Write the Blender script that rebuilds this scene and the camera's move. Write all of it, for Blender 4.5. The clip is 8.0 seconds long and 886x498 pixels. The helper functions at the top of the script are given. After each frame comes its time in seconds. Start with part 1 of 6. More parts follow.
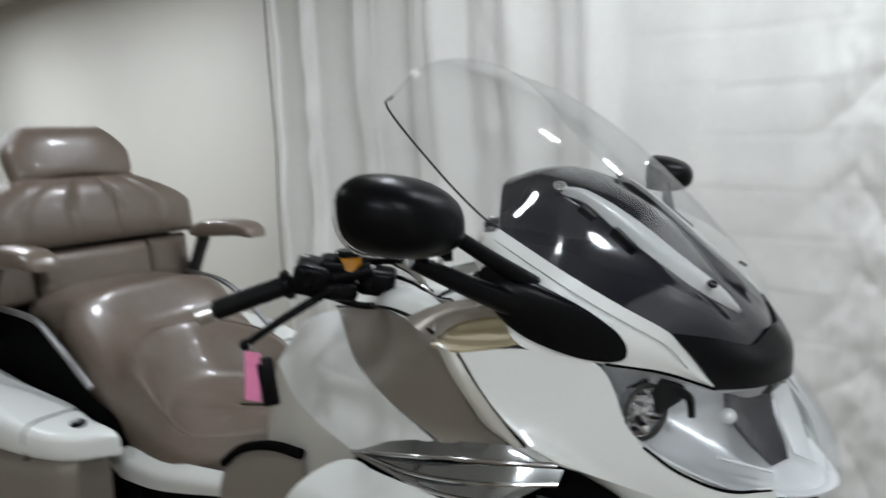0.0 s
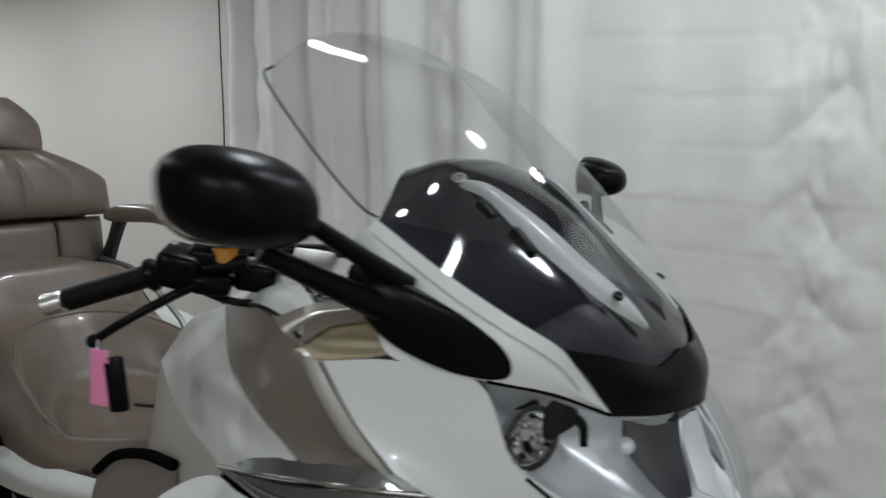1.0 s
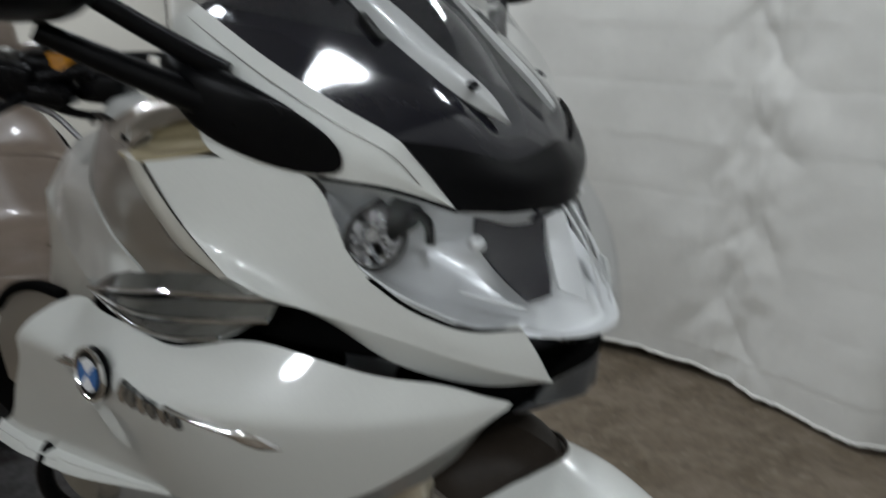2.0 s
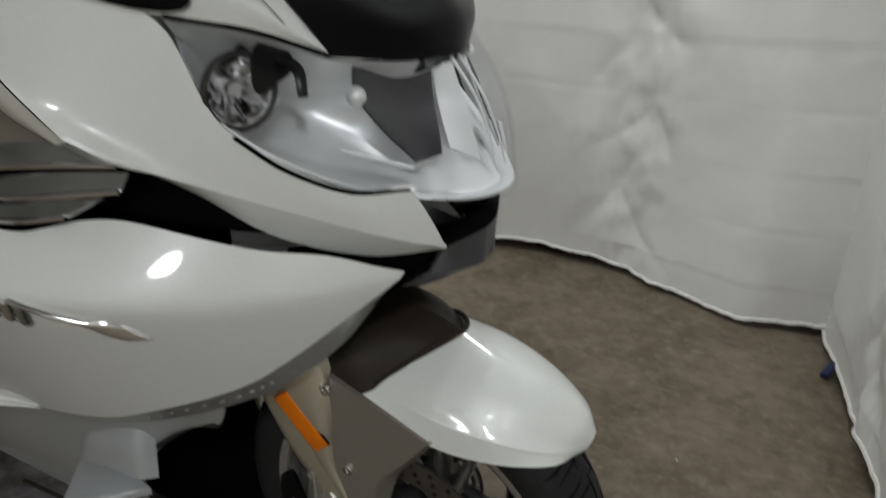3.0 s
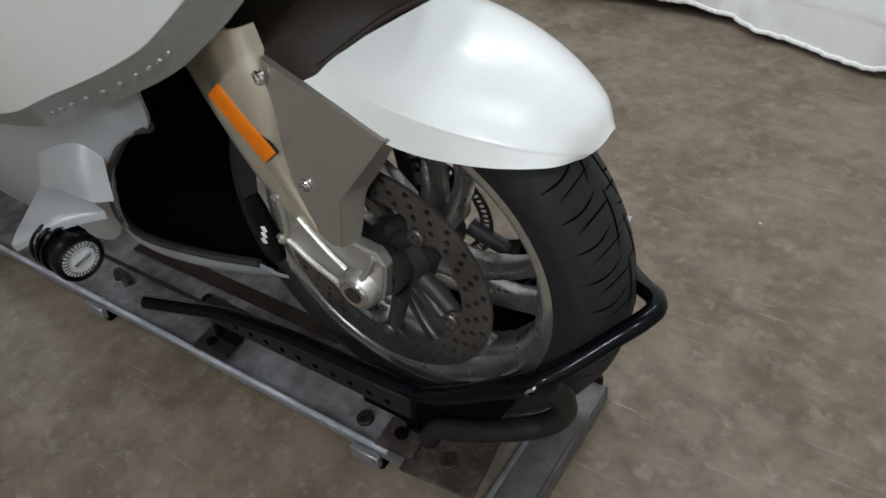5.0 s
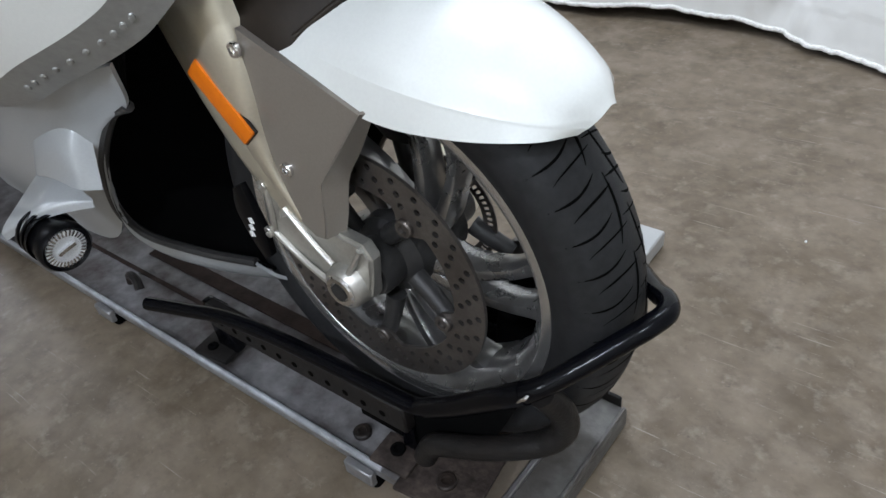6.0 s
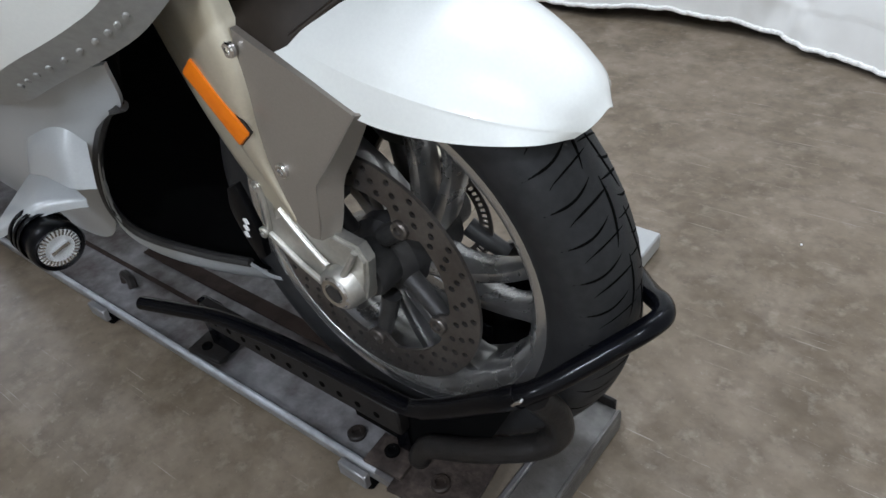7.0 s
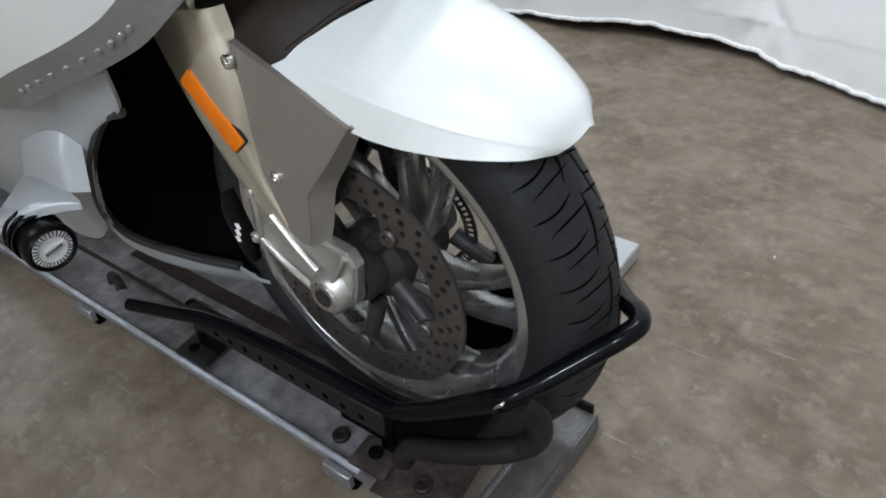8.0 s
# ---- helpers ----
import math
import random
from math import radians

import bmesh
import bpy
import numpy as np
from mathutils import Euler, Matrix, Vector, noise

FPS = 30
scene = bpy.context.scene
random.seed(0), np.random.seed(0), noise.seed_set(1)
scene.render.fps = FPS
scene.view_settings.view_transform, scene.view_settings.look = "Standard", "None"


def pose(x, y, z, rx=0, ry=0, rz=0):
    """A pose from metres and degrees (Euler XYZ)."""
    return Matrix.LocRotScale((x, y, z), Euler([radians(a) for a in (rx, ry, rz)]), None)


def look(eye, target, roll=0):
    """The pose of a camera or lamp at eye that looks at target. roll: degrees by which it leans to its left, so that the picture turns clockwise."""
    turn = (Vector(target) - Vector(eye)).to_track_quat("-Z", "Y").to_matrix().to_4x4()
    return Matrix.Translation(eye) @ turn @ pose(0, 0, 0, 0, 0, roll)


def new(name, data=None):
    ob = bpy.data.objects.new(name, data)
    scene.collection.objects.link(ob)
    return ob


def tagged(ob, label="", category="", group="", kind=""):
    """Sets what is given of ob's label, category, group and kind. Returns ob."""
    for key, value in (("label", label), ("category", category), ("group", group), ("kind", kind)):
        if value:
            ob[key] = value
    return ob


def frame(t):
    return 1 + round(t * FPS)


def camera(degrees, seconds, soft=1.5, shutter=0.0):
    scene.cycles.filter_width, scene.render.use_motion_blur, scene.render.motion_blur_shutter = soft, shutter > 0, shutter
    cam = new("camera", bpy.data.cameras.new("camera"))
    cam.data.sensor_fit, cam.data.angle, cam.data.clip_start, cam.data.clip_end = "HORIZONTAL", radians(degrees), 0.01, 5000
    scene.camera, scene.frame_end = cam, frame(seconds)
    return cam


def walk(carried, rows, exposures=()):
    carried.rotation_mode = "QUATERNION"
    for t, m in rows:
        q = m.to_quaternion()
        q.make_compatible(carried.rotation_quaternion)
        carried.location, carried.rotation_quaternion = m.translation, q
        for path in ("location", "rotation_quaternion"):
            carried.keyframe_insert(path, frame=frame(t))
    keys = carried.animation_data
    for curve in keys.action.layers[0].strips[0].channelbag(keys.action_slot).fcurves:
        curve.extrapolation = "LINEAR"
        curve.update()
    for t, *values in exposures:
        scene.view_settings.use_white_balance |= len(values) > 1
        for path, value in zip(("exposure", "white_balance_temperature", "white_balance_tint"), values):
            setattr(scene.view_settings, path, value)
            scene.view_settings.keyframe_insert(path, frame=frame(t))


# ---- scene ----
cam = camera(64.84, 8.0, soft=1.5, shutter=0.8)
PATH = [
    (0, (0.226, -1.06, 1.385), (-0.935, 0.54, 1.079), -1.8),
    (0.5, (0.183, -1.014, 1.367), (-0.83, 0.676, 1.026), 2.5),
    (1, (0.256, -0.898, 1.356), (-0.839, 0.749, 1.062), 1.4),
    (1.5, (0.348, -0.801, 1.325), (-0.809, 0.769, 0.881), -0.5),
    (2, (0.378, -0.768, 1.27), (-0.65, 0.811, 0.597), 0.0),
    (2.2, (0.393, -0.758, 1.256), (-0.579, 0.829, 0.525), -0.1),
    (3.3, (0.377, -0.707, 1.147), (-0.343, 0.905, 0.207), 0.1),
    (3.5, (0.39, -0.689, 1.119), (-0.334, 0.89, 0.129), -0.4),
    (4, (0.431, -0.632, 1.051), (-0.365, 0.809, -0.085), -0.9),
    (4.5, (0.448, -0.59, 0.991), (-0.392, 0.686, -0.3), -4.8),
    (4.7, (0.449, -0.578, 0.972), (-0.401, 0.645, -0.363), -5.9),
    (5.8, (0.496, -0.51, 0.863), (-0.54, 0.695, -0.351), -7.6),
    (6, (0.497, -0.506, 0.857), (-0.551, 0.681, -0.365), -8.1),
    (6.5, (0.497, -0.5, 0.855), (-0.564, 0.677, -0.366), -8.4),
    (7, (0.495, -0.502, 0.858), (-0.543, 0.69, -0.368), -7.5),
    (7.5, (0.497, -0.512, 0.858), (-0.532, 0.687, -0.368), -7.1),
    (8, (0.505, -0.52, 0.878), (-0.497, 0.709, -0.34), -5.4),
]
EXPOSURES = [(0, -0.16, 5950, 11.5), (0.5, -0.42, 5950, 11.5), (1, -0.58, 5950, 11.5), (1.5, -0.74, 5950, 11.5), (2.2, -0.60, 6050, 11), (3.3, -0.56, 6250, 11), (4.0, -0.58, 6150, 11.5), (4.5, -0.13, 6050, 12), (4.7, 0.03, 6000, 12), (5.8, 0.56, 5650, 13), (8, 0.56, 5650, 13)]
walk(cam, [(t, look(eye, target, roll)) for t, eye, target, roll in PATH], EXPOSURES)

# ---- light ----
world = bpy.data.worlds.new("room_world")
scene.world = world
world.use_nodes = True
world.node_tree.nodes["Background"].inputs[0].default_value = (0.9, 0.95, 1.0, 1)
world.node_tree.nodes["Background"].inputs[1].default_value = 0.15
# first two and last follow reflections; the other five are added unseen fill
LAMPS = [(0.15, 0.28, 8, 0.06), (-0.95, 0.58, 13, 0.11), (-2.2, -1.0, 13, 0.11), (-4.0, 0.5, 48, 0.11), (-6.2, 0.4, 74, 0.11), (0.40, 0.92, 9.5, 0.08), (1.25, -1.75, 25, 0.10), (0.50, -3.38, 54, 0.22)]
LAMP_Z = 2.62
CEIL = 2.72


# ---- materials ----
def mat(name, color, rough=0.5, metal=0.0, coat=0.0, vary=0.06, scale=40.0, bump=0.0, bump_scale=200.0,
        stain=None, stain_scale=4.0, stain_amt=0.0, spec=0.5, random_tint=0.0):
    """A surface with a fine grain, a broad stain and a small relief."""
    m = bpy.data.materials.new(name)
    m.use_nodes = True
    nt = m.node_tree
    b = nt.nodes["Principled BSDF"]
    co = nt.nodes.new("ShaderNodeTexCoord")
    n1 = nt.nodes.new("ShaderNodeTexNoise")
    n1.inputs["Scale"].default_value = scale
    n1.inputs["Detail"].default_value = 5
    n2 = nt.nodes.new("ShaderNodeTexNoise")
    n2.inputs["Scale"].default_value = stain_scale
    n2.inputs["Detail"].default_value = 6
    n2.inputs["Roughness"].default_value = 0.62
    for n in (n1, n2):
        nt.links.new(co.outputs["Object"], n.inputs["Vector"])
    r1 = nt.nodes.new("ShaderNodeValToRGB")
    dark = tuple(c * (1 - vary) for c in color) + (1,)
    lite = tuple(min(1, c * (1 + vary)) for c in color) + (1,)
    r1.color_ramp.elements[0].position, r1.color_ramp.elements[0].color = 0.3, dark
    r1.color_ramp.elements[1].position, r1.color_ramp.elements[1].color = 0.7, lite
    nt.links.new(n1.outputs["Fac"], r1.inputs["Fac"])
    out = r1.outputs["Color"]
    if stain_amt > 0:
        r2 = nt.nodes.new("ShaderNodeValToRGB")
        r2.color_ramp.elements[0].position, r2.color_ramp.elements[0].color = 0.42, (0, 0, 0, 1)
        r2.color_ramp.elements[1].position, r2.color_ramp.elements[1].color = 0.68, (stain_amt,) * 3 + (1,)
        nt.links.new(n2.outputs["Fac"], r2.inputs["Fac"])
        mx = nt.nodes.new("ShaderNodeMixRGB")
        mx.inputs["Color2"].default_value = (*(stain or (0.1, 0.08, 0.06)), 1)
        nt.links.new(r2.outputs["Color"], mx.inputs["Fac"])
        nt.links.new(out, mx.inputs["Color1"])
        out = mx.outputs["Color"]
    nt.links.new(out, b.inputs["Base Color"])
    rr = nt.nodes.new("ShaderNodeMapRange")
    rr.inputs["To Min"].default_value = max(0.0, rough - 0.05)
    rr.inputs["To Max"].default_value = min(1.0, rough + 0.07)
    nt.links.new(n2.outputs["Fac"], rr.inputs["Value"])
    nt.links.new(rr.outputs["Result"], b.inputs["Roughness"])
    b.inputs["Metallic"].default_value = metal
    b.inputs["Coat Weight"].default_value = coat
    b.inputs["Coat Roughness"].default_value = 0.04
    b.inputs["Specular IOR Level"].default_value = spec
    if bump > 0:
        n3 = nt.nodes.new("ShaderNodeTexNoise")
        n3.inputs["Scale"].default_value = bump_scale
        n3.inputs["Detail"].default_value = 4
        nt.links.new(co.outputs["Object"], n3.inputs["Vector"])
        bp = nt.nodes.new("ShaderNodeBump")
        bp.inputs["Strength"].default_value = bump
        bp.inputs["Distance"].default_value = 0.002
        nt.links.new(n3.outputs["Fac"], bp.inputs["Height"])
        nt.links.new(bp.outputs["Normal"], b.inputs["Normal"])
    return m


def glass(name, color=(1, 1, 1), rough=0.0, ior=1.45, low=0.025):
    """Clear plastic pane: a see-through sheet with its true gloss."""
    m = bpy.data.materials.new(name)
    m.use_nodes = True
    nt = m.node_tree
    nt.nodes.remove(nt.nodes["Principled BSDF"])
    tr = nt.nodes.new("ShaderNodeBsdfTransparent")
    tr.inputs[0].default_value = (*color, 1)
    gl = nt.nodes.new("ShaderNodeBsdfGlossy")
    gl.inputs["Roughness"].default_value = 0.03 + rough
    lw = nt.nodes.new("ShaderNodeLayerWeight")
    lw.inputs["Blend"].default_value = 0.5
    pw = nt.nodes.new("ShaderNodeMath")
    pw.operation = "POWER"
    pw.inputs[1].default_value = 4.0
    nt.links.new(lw.outputs["Facing"], pw.inputs[0])
    fr = nt.nodes.new("ShaderNodeMapRange")
    fr.inputs["To Min"].default_value = low
    fr.inputs["To Max"].default_value = ior - 1.0
    nt.links.new(pw.outputs[0], fr.inputs["Value"])
    mx = nt.nodes.new("ShaderNodeMixShader")
    nt.links.new(fr.outputs[0], mx.inputs[0])
    nt.links.new(tr.outputs[0], mx.inputs[1])
    nt.links.new(gl.outputs[0], mx.inputs[2])
    nt.links.new(mx.outputs[0], nt.nodes["Material Output"].inputs["Surface"])
    return m


def glow(name, color, strength):
    m = bpy.data.materials.new(name)
    m.use_nodes = True
    b = m.node_tree.nodes["Principled BSDF"]
    b.inputs["Emission Color"].default_value = (*color, 1)
    b.inputs["Emission Strength"].default_value = strength
    return m


def concrete(name):
    """Worn brown concrete: blotches, fine mottling, dark specks and fine pale scratches."""
    m = mat(name, (0.120, 0.095, 0.065), 0.45, 0, 0, 0.20, 30, 0.03, 110, (0.212, 0.173, 0.129), 3.0, 0.8, spec=0.22)
    nt = m.node_tree
    b = nt.nodes["Principled BSDF"]
    co = nt.nodes.new("ShaderNodeTexCoord")
    out = b.inputs["Base Color"].links[0].from_socket
    for scale, lo, hi, amt, color, stretch, turn in ((9.0, 0.47, 0.66, 0.55, (0.235, 0.195, 0.150), (1, 1, 1), 0), (13.0, 0.52, 0.70, 0.6, (0.092, 0.072, 0.048), (1, 1.4, 1), 0.8), (26.0, 0.55, 0.70, 0.5, (0.27, 0.235, 0.19), (1, 1, 1), 0.3), (70.0, 0.60, 0.74, 0.45, (0.06, 0.048, 0.038), (1, 1, 1), 0),
                                                     (5.0, 0.64, 0.68, 0.5, (0.36, 0.33, 0.30), (0.8, 26, 1), 0.5), (4.0, 0.65, 0.69, 0.5, (0.36, 0.33, 0.30), (0.7, 30, 1), -0.7), (110.0, 0.62, 0.72, 0.5, (0.30, 0.27, 0.23), (1, 1, 1), 0)):
        mp = nt.nodes.new("ShaderNodeMapping")
        mp.inputs["Scale"].default_value = stretch
        mp.inputs["Rotation"].default_value = (0, 0, turn)
        nz = nt.nodes.new("ShaderNodeTexNoise")
        nz.inputs["Scale"].default_value = scale
        nz.inputs["Detail"].default_value = 6
        nz.inputs["Roughness"].default_value = 0.65
        rp = nt.nodes.new("ShaderNodeValToRGB")
        rp.color_ramp.elements[0].position, rp.color_ramp.elements[0].color = lo, (0, 0, 0, 1)
        rp.color_ramp.elements[1].position, rp.color_ramp.elements[1].color = hi, (amt, amt, amt, 1)
        mx = nt.nodes.new("ShaderNodeMixRGB")
        mx.inputs["Color2"].default_value = (*color, 1)
        nt.links.new(co.outputs["Object"], mp.inputs["Vector"])
        nt.links.new(mp.outputs["Vector"], nz.inputs["Vector"])
        nt.links.new(nz.outputs["Fac"], rp.inputs["Fac"])
        nt.links.new(rp.outputs["Color"], mx.inputs["Fac"])
        nt.links.new(out, mx.inputs["Color1"])
        out = mx.outputs["Color"]
    nt.links.new(out, b.inputs["Base Color"])
    return m


M_WHITE = mat("pearl_white_paint", (0.685, 0.70, 0.67), 0.30, 0.0, 1.0, 0.02, 300)
M_TAUPE = mat("taupe_satin_paint", (0.252, 0.225, 0.193), 0.30, 0.4, 0.5, 0.04, 400)
M_CHAMP = mat("champagne_satin_metal", (0.62, 0.575, 0.46), 0.33, 0.75, 0.15, 0.03, 300)
M_BEIGE = mat("beige_satin_paint", (0.45, 0.435, 0.385), 0.34, 0.1, 0.3, 0.03, 300)
M_GREYP = mat("grey_plastic", (0.30, 0.30, 0.285), 0.32, 0.35, 0.2, 0.08, 120, 0.1, 500)
M_BED = mat("stained_steel_bed", (0.19, 0.185, 0.187), 0.5, 0.25, 0, 0.3, 40, 0.3, 260, (0.036, 0.022, 0.017), 11, 0.9)
M_EDGE = mat("pale_worn_steel_edge", (0.36, 0.375, 0.40), 0.45, 0.3, 0, 0.15, 60, 0.2, 300, (0.12, 0.10, 0.09), 16, 0.5)
M_COWL = mat("dark_grey_gloss_plastic", (0.010, 0.010, 0.0135), 0.05, 0.0, 0.0, 0.05, 200, spec=0.32)
M_BLACK = mat("black_satin_plastic", (0.0025, 0.0025, 0.003), 0.28, 0.0, 0.0, 0.2, 150, 0.08, 900, spec=0.10)
# also colours fillers that stand for shade in gaps and recesses
M_VOID = mat("matt_black_plastic_and_shade", (0.002, 0.002, 0.002), 0.9, 0, 0, 0.2, 80, spec=0.04)
M_RUBBER = mat("black_tyre_rubber", (0.019, 0.019, 0.0195), 0.5, 0, 0, 0.2, 90, 0.12, 700, (0.018, 0.0175, 0.017), 9, 0.3, spec=0.16)
M_GRIP = mat("black_grip_rubber", (0.003, 0.003, 0.003), 0.5, 0, 0, 0.2, 120, 0.3, 500, spec=0.12)
M_LEATHER = mat("taupe_leather", (0.140, 0.110, 0.086), 0.31, 0, 0.30, 0.06, 60, 0.2, 380, (0.108, 0.083, 0.064), 6, 0.35)
M_CHROME = mat("polished_chrome", (0.75, 0.75, 0.76), 0.08, 1.0, 0, 0.02, 60)
M_ALU = mat("cast_aluminium", (0.52, 0.51, 0.47), 0.34, 0.85, 0, 0.08, 180, 0.2, 900)
M_RIM = mat("grey_painted_wheel_alloy", (0.36, 0.355, 0.345), 0.27, 0.85, 0.1, 0.05, 120, 0, 0, (0.075, 0.068, 0.06), 14, 0.35)
M_RIMLIP = mat("silver_wheel_lip", (0.66, 0.65, 0.63), 0.22, 0.9, 0.1, 0.05, 120)
M_HUB = mat("dark_grey_cast_metal", (0.036, 0.035, 0.034), 0.42, 0.3, 0, 0.12, 100, 0.2, 600, spec=0.3)
M_DISC = mat("brushed_disc_steel", (0.15, 0.138, 0.127), 0.36, 0.8, 0, 0.1, 220, 0.05, 900, (0.065, 0.05, 0.04), 16, 0.5)
M_SILVER = mat("silver_painted_plastic", (0.37, 0.385, 0.39), 0.30, 0.2, 0.6, 0.03, 300)
M_REFL = mat("silver_reflector", (0.76, 0.77, 0.77), 0.30, 0.25, 0.2, 0.03, 60)
M_ORANGE = mat("orange_reflector_plastic", (0.68, 0.165, 0.001), 0.4, 0, 0.0, 0.05, 500, 0.3, 1200, spec=0.2)
M_AMBER = mat("amber_brake_fluid", (0.42, 0.18, 0.012), 0.2, 0, 0.7, 0.1, 60)
M_PINK = mat("pink_paper_tag", (0.80, 0.25, 0.45), 0.7, 0, 0, 0.04, 90)
M_BLUE = mat("dark_blue_webbing", (0.012, 0.02, 0.07), 0.7, 0, 0, 0.2, 90)
M_BADGEB = mat("blue_enamel", (0.05, 0.16, 0.42), 0.2, 0, 0.6, 0.03, 90)
M_BADGEW = mat("white_enamel", (0.8, 0.82, 0.84), 0.2, 0, 0.6, 0.03, 90)
M_PRINT = mat("white_print", (0.75, 0.75, 0.74), 0.5, 0, 0, 0.03, 90)
M_GALV = mat("galvanised_steel", (0.30, 0.30, 0.305), 0.38, 0.6, 0, 0.12, 60, 0.2, 300, (0.07, 0.05, 0.04), 9, 0.6)
M_TUBE = mat("blue_black_powder_coat", (0.0016, 0.0018, 0.0030), 0.16, 0.0, 0.0, 0.2, 90, 0.05, 400, (0.004, 0.0036, 0.0036), 12, 0.4, spec=0.15)
M_PLATE = mat("rusty_black_steel", (0.014, 0.012, 0.011), 0.5, 0.2, 0, 0.25, 60, 0.3, 300, (0.050, 0.034, 0.025), 12, 0.6, spec=0.25)
M_FLOOR = concrete("polished_concrete")
M_BLADE = mat("dark_chrome", (0.40, 0.415, 0.42), 0.08, 0.9, 0, 0.03, 60)
M_CURTAIN = mat("white_vinyl_curtain", (0.74, 0.735, 0.70), 0.48, 0, 0, 0.015, 30, 0.05, 60)
M_HEM = mat("frayed_white_hem", (0.70, 0.69, 0.65), 0.9, 0, 0, 0.15, 160, 0.8, 260)
M_WALL = mat("painted_wall", (0.56, 0.545, 0.49), 0.6, 0, 0, 0.01, 60, 0.05, 300, (0.5, 0.48, 0.43), 1.2, 0.3)
M_CEIL = mat("ceiling_paint", (0.7, 0.7, 0.68), 0.8, 0, 0, 0.02, 30)
M_SCREEN = glass("clear_windscreen", (0.965, 0.97, 0.97), 0.0, 1.35)
M_LENS = glass("clear_lamp_lens", (0.98, 0.985, 0.99), 0.0, 1.22, 0.010)
M_SMOKE = mat("dark_lamp_glass", (0.016, 0.0145, 0.019), 0.14, 0, 0.2, 0.1, 40)
M_MIRROR = mat("mirror_glass", (0.85, 0.86, 0.87), 0.02, 1.0, 0, 0.0, 10)
M_DGREY = mat("dark_grey_plastic", (0.036, 0.0375, 0.041), 0.36, 0, 0.1, 0.08, 120, 0.1, 500)
# taupe darkened to brown: the shade below the fairing is in this colour
M_BRIDGE = mat("taupe_plastic_darkened_for_shade", (0.026, 0.0205, 0.0155), 0.45, 0, 0.0, 0.08, 120, spec=0.12)
M_RUST = mat("brown_rust", (0.020, 0.0125, 0.010), 0.7, 0, 0, 0.3, 50, 0.4, 200, (0.05, 0.035, 0.028), 10, 0.6, spec=0.15)
M_WORN = mat("worn_brown_black_steel", (0.013, 0.0118, 0.011), 0.42, 0.1, 0, 0.25, 60, 0.3, 300, (0.014, 0.0112, 0.0095), 10, 0.6, spec=0.2)
M_RAIL = mat("grey_white_satin_trim", (0.36, 0.365, 0.355), 0.34, 0, 0.3, 0.03, 200)
M_BEAM = mat("stained_steel_beam", (0.15, 0.145, 0.135), 0.5, 0.35, 0, 0.25, 50, 0.3, 260, (0.05, 0.042, 0.035), 8, 0.8)
M_RUSTP = mat("speckled_rusty_steel", (0.062, 0.048, 0.040), 0.6, 0.2, 0, 0.45, 110, 0.5, 200, (0.012, 0.009, 0.008), 18, 0.9, spec=0.2)
M_GOLD = mat("golden_beige_paint", (0.40, 0.345, 0.215), 0.36, 0.15, 0.1, 0.04, 300)
M_GLOW = glow("lamp_diffuser", (0.98, 1.0, 0.98), 14.0)


# ---- builders ----
def cr(pts, n):
    """n points along a smooth curve through pts."""
    p = [Vector(q) for q in pts]
    if len(p) == 2:
        return [p[0].lerp(p[1], i / (n - 1)) for i in range(n)]
    p = [2 * p[0] - p[1]] + p + [2 * p[-1] - p[-2]]
    out, m = [], len(p) - 3
    for i in range(n):
        s = i / (n - 1) * m
        k = min(int(s), m - 1)
        f = s - k
        a, b, c, d = p[k:k + 4]
        out.append(0.5 * (2 * b + (c - a) * f + (2 * a - 5 * b + 4 * c - d) * f * f + (3 * b - a - 3 * c + d) * f ** 3))
    return out


def link(name, verts, faces, material, parent=None, label="", smooth=40.0):
    me = bpy.data.meshes.new(name)
    me.from_pydata([tuple(v) for v in verts], [], faces)
    me.materials.append(material)
    me.polygons.foreach_set("use_smooth", [True] * len(me.polygons))
    me.update()
    me.set_sharp_from_angle(angle=radians(smooth))
    ob = new(name, me)
    if parent is not None:
        ob.parent = parent
        ob.matrix_parent_inverse = Matrix.Translation(-home(parent))
    if label:
        ob["label"] = label
    return ob


def home(ob):
    """The world place of an unrotated thing or part."""
    v = Vector(ob.location)
    return v if ob.parent is None else v + (home(ob.parent) + ob.matrix_parent_inverse.translation)


def part(name, bm, material, parent=None, label="", smooth=40.0):
    """Links a bmesh as one mesh object."""
    bmesh.ops.recalc_face_normals(bm, faces=bm.faces)
    me = bpy.data.meshes.new(name)
    bm.to_mesh(me)
    bm.free()
    me.materials.append(material)
    me.polygons.foreach_set("use_smooth", [True] * len(me.polygons))
    me.update()
    me.set_sharp_from_angle(angle=radians(smooth))
    ob = new(name, me)
    if parent is not None:
        ob.parent = parent
        ob.matrix_parent_inverse = Matrix.Translation(-home(parent))
    if label:
        ob["label"] = label
    return ob


def thing(name, at, label, category, group="", kind=""):
    ob = new(name)
    ob.location = at
    ob.empty_display_size = 0.05
    return tagged(ob, label, category, group, kind)


def flip(bm):
    for v in bm.verts:
        v.co.y = -v.co.y
    return bm


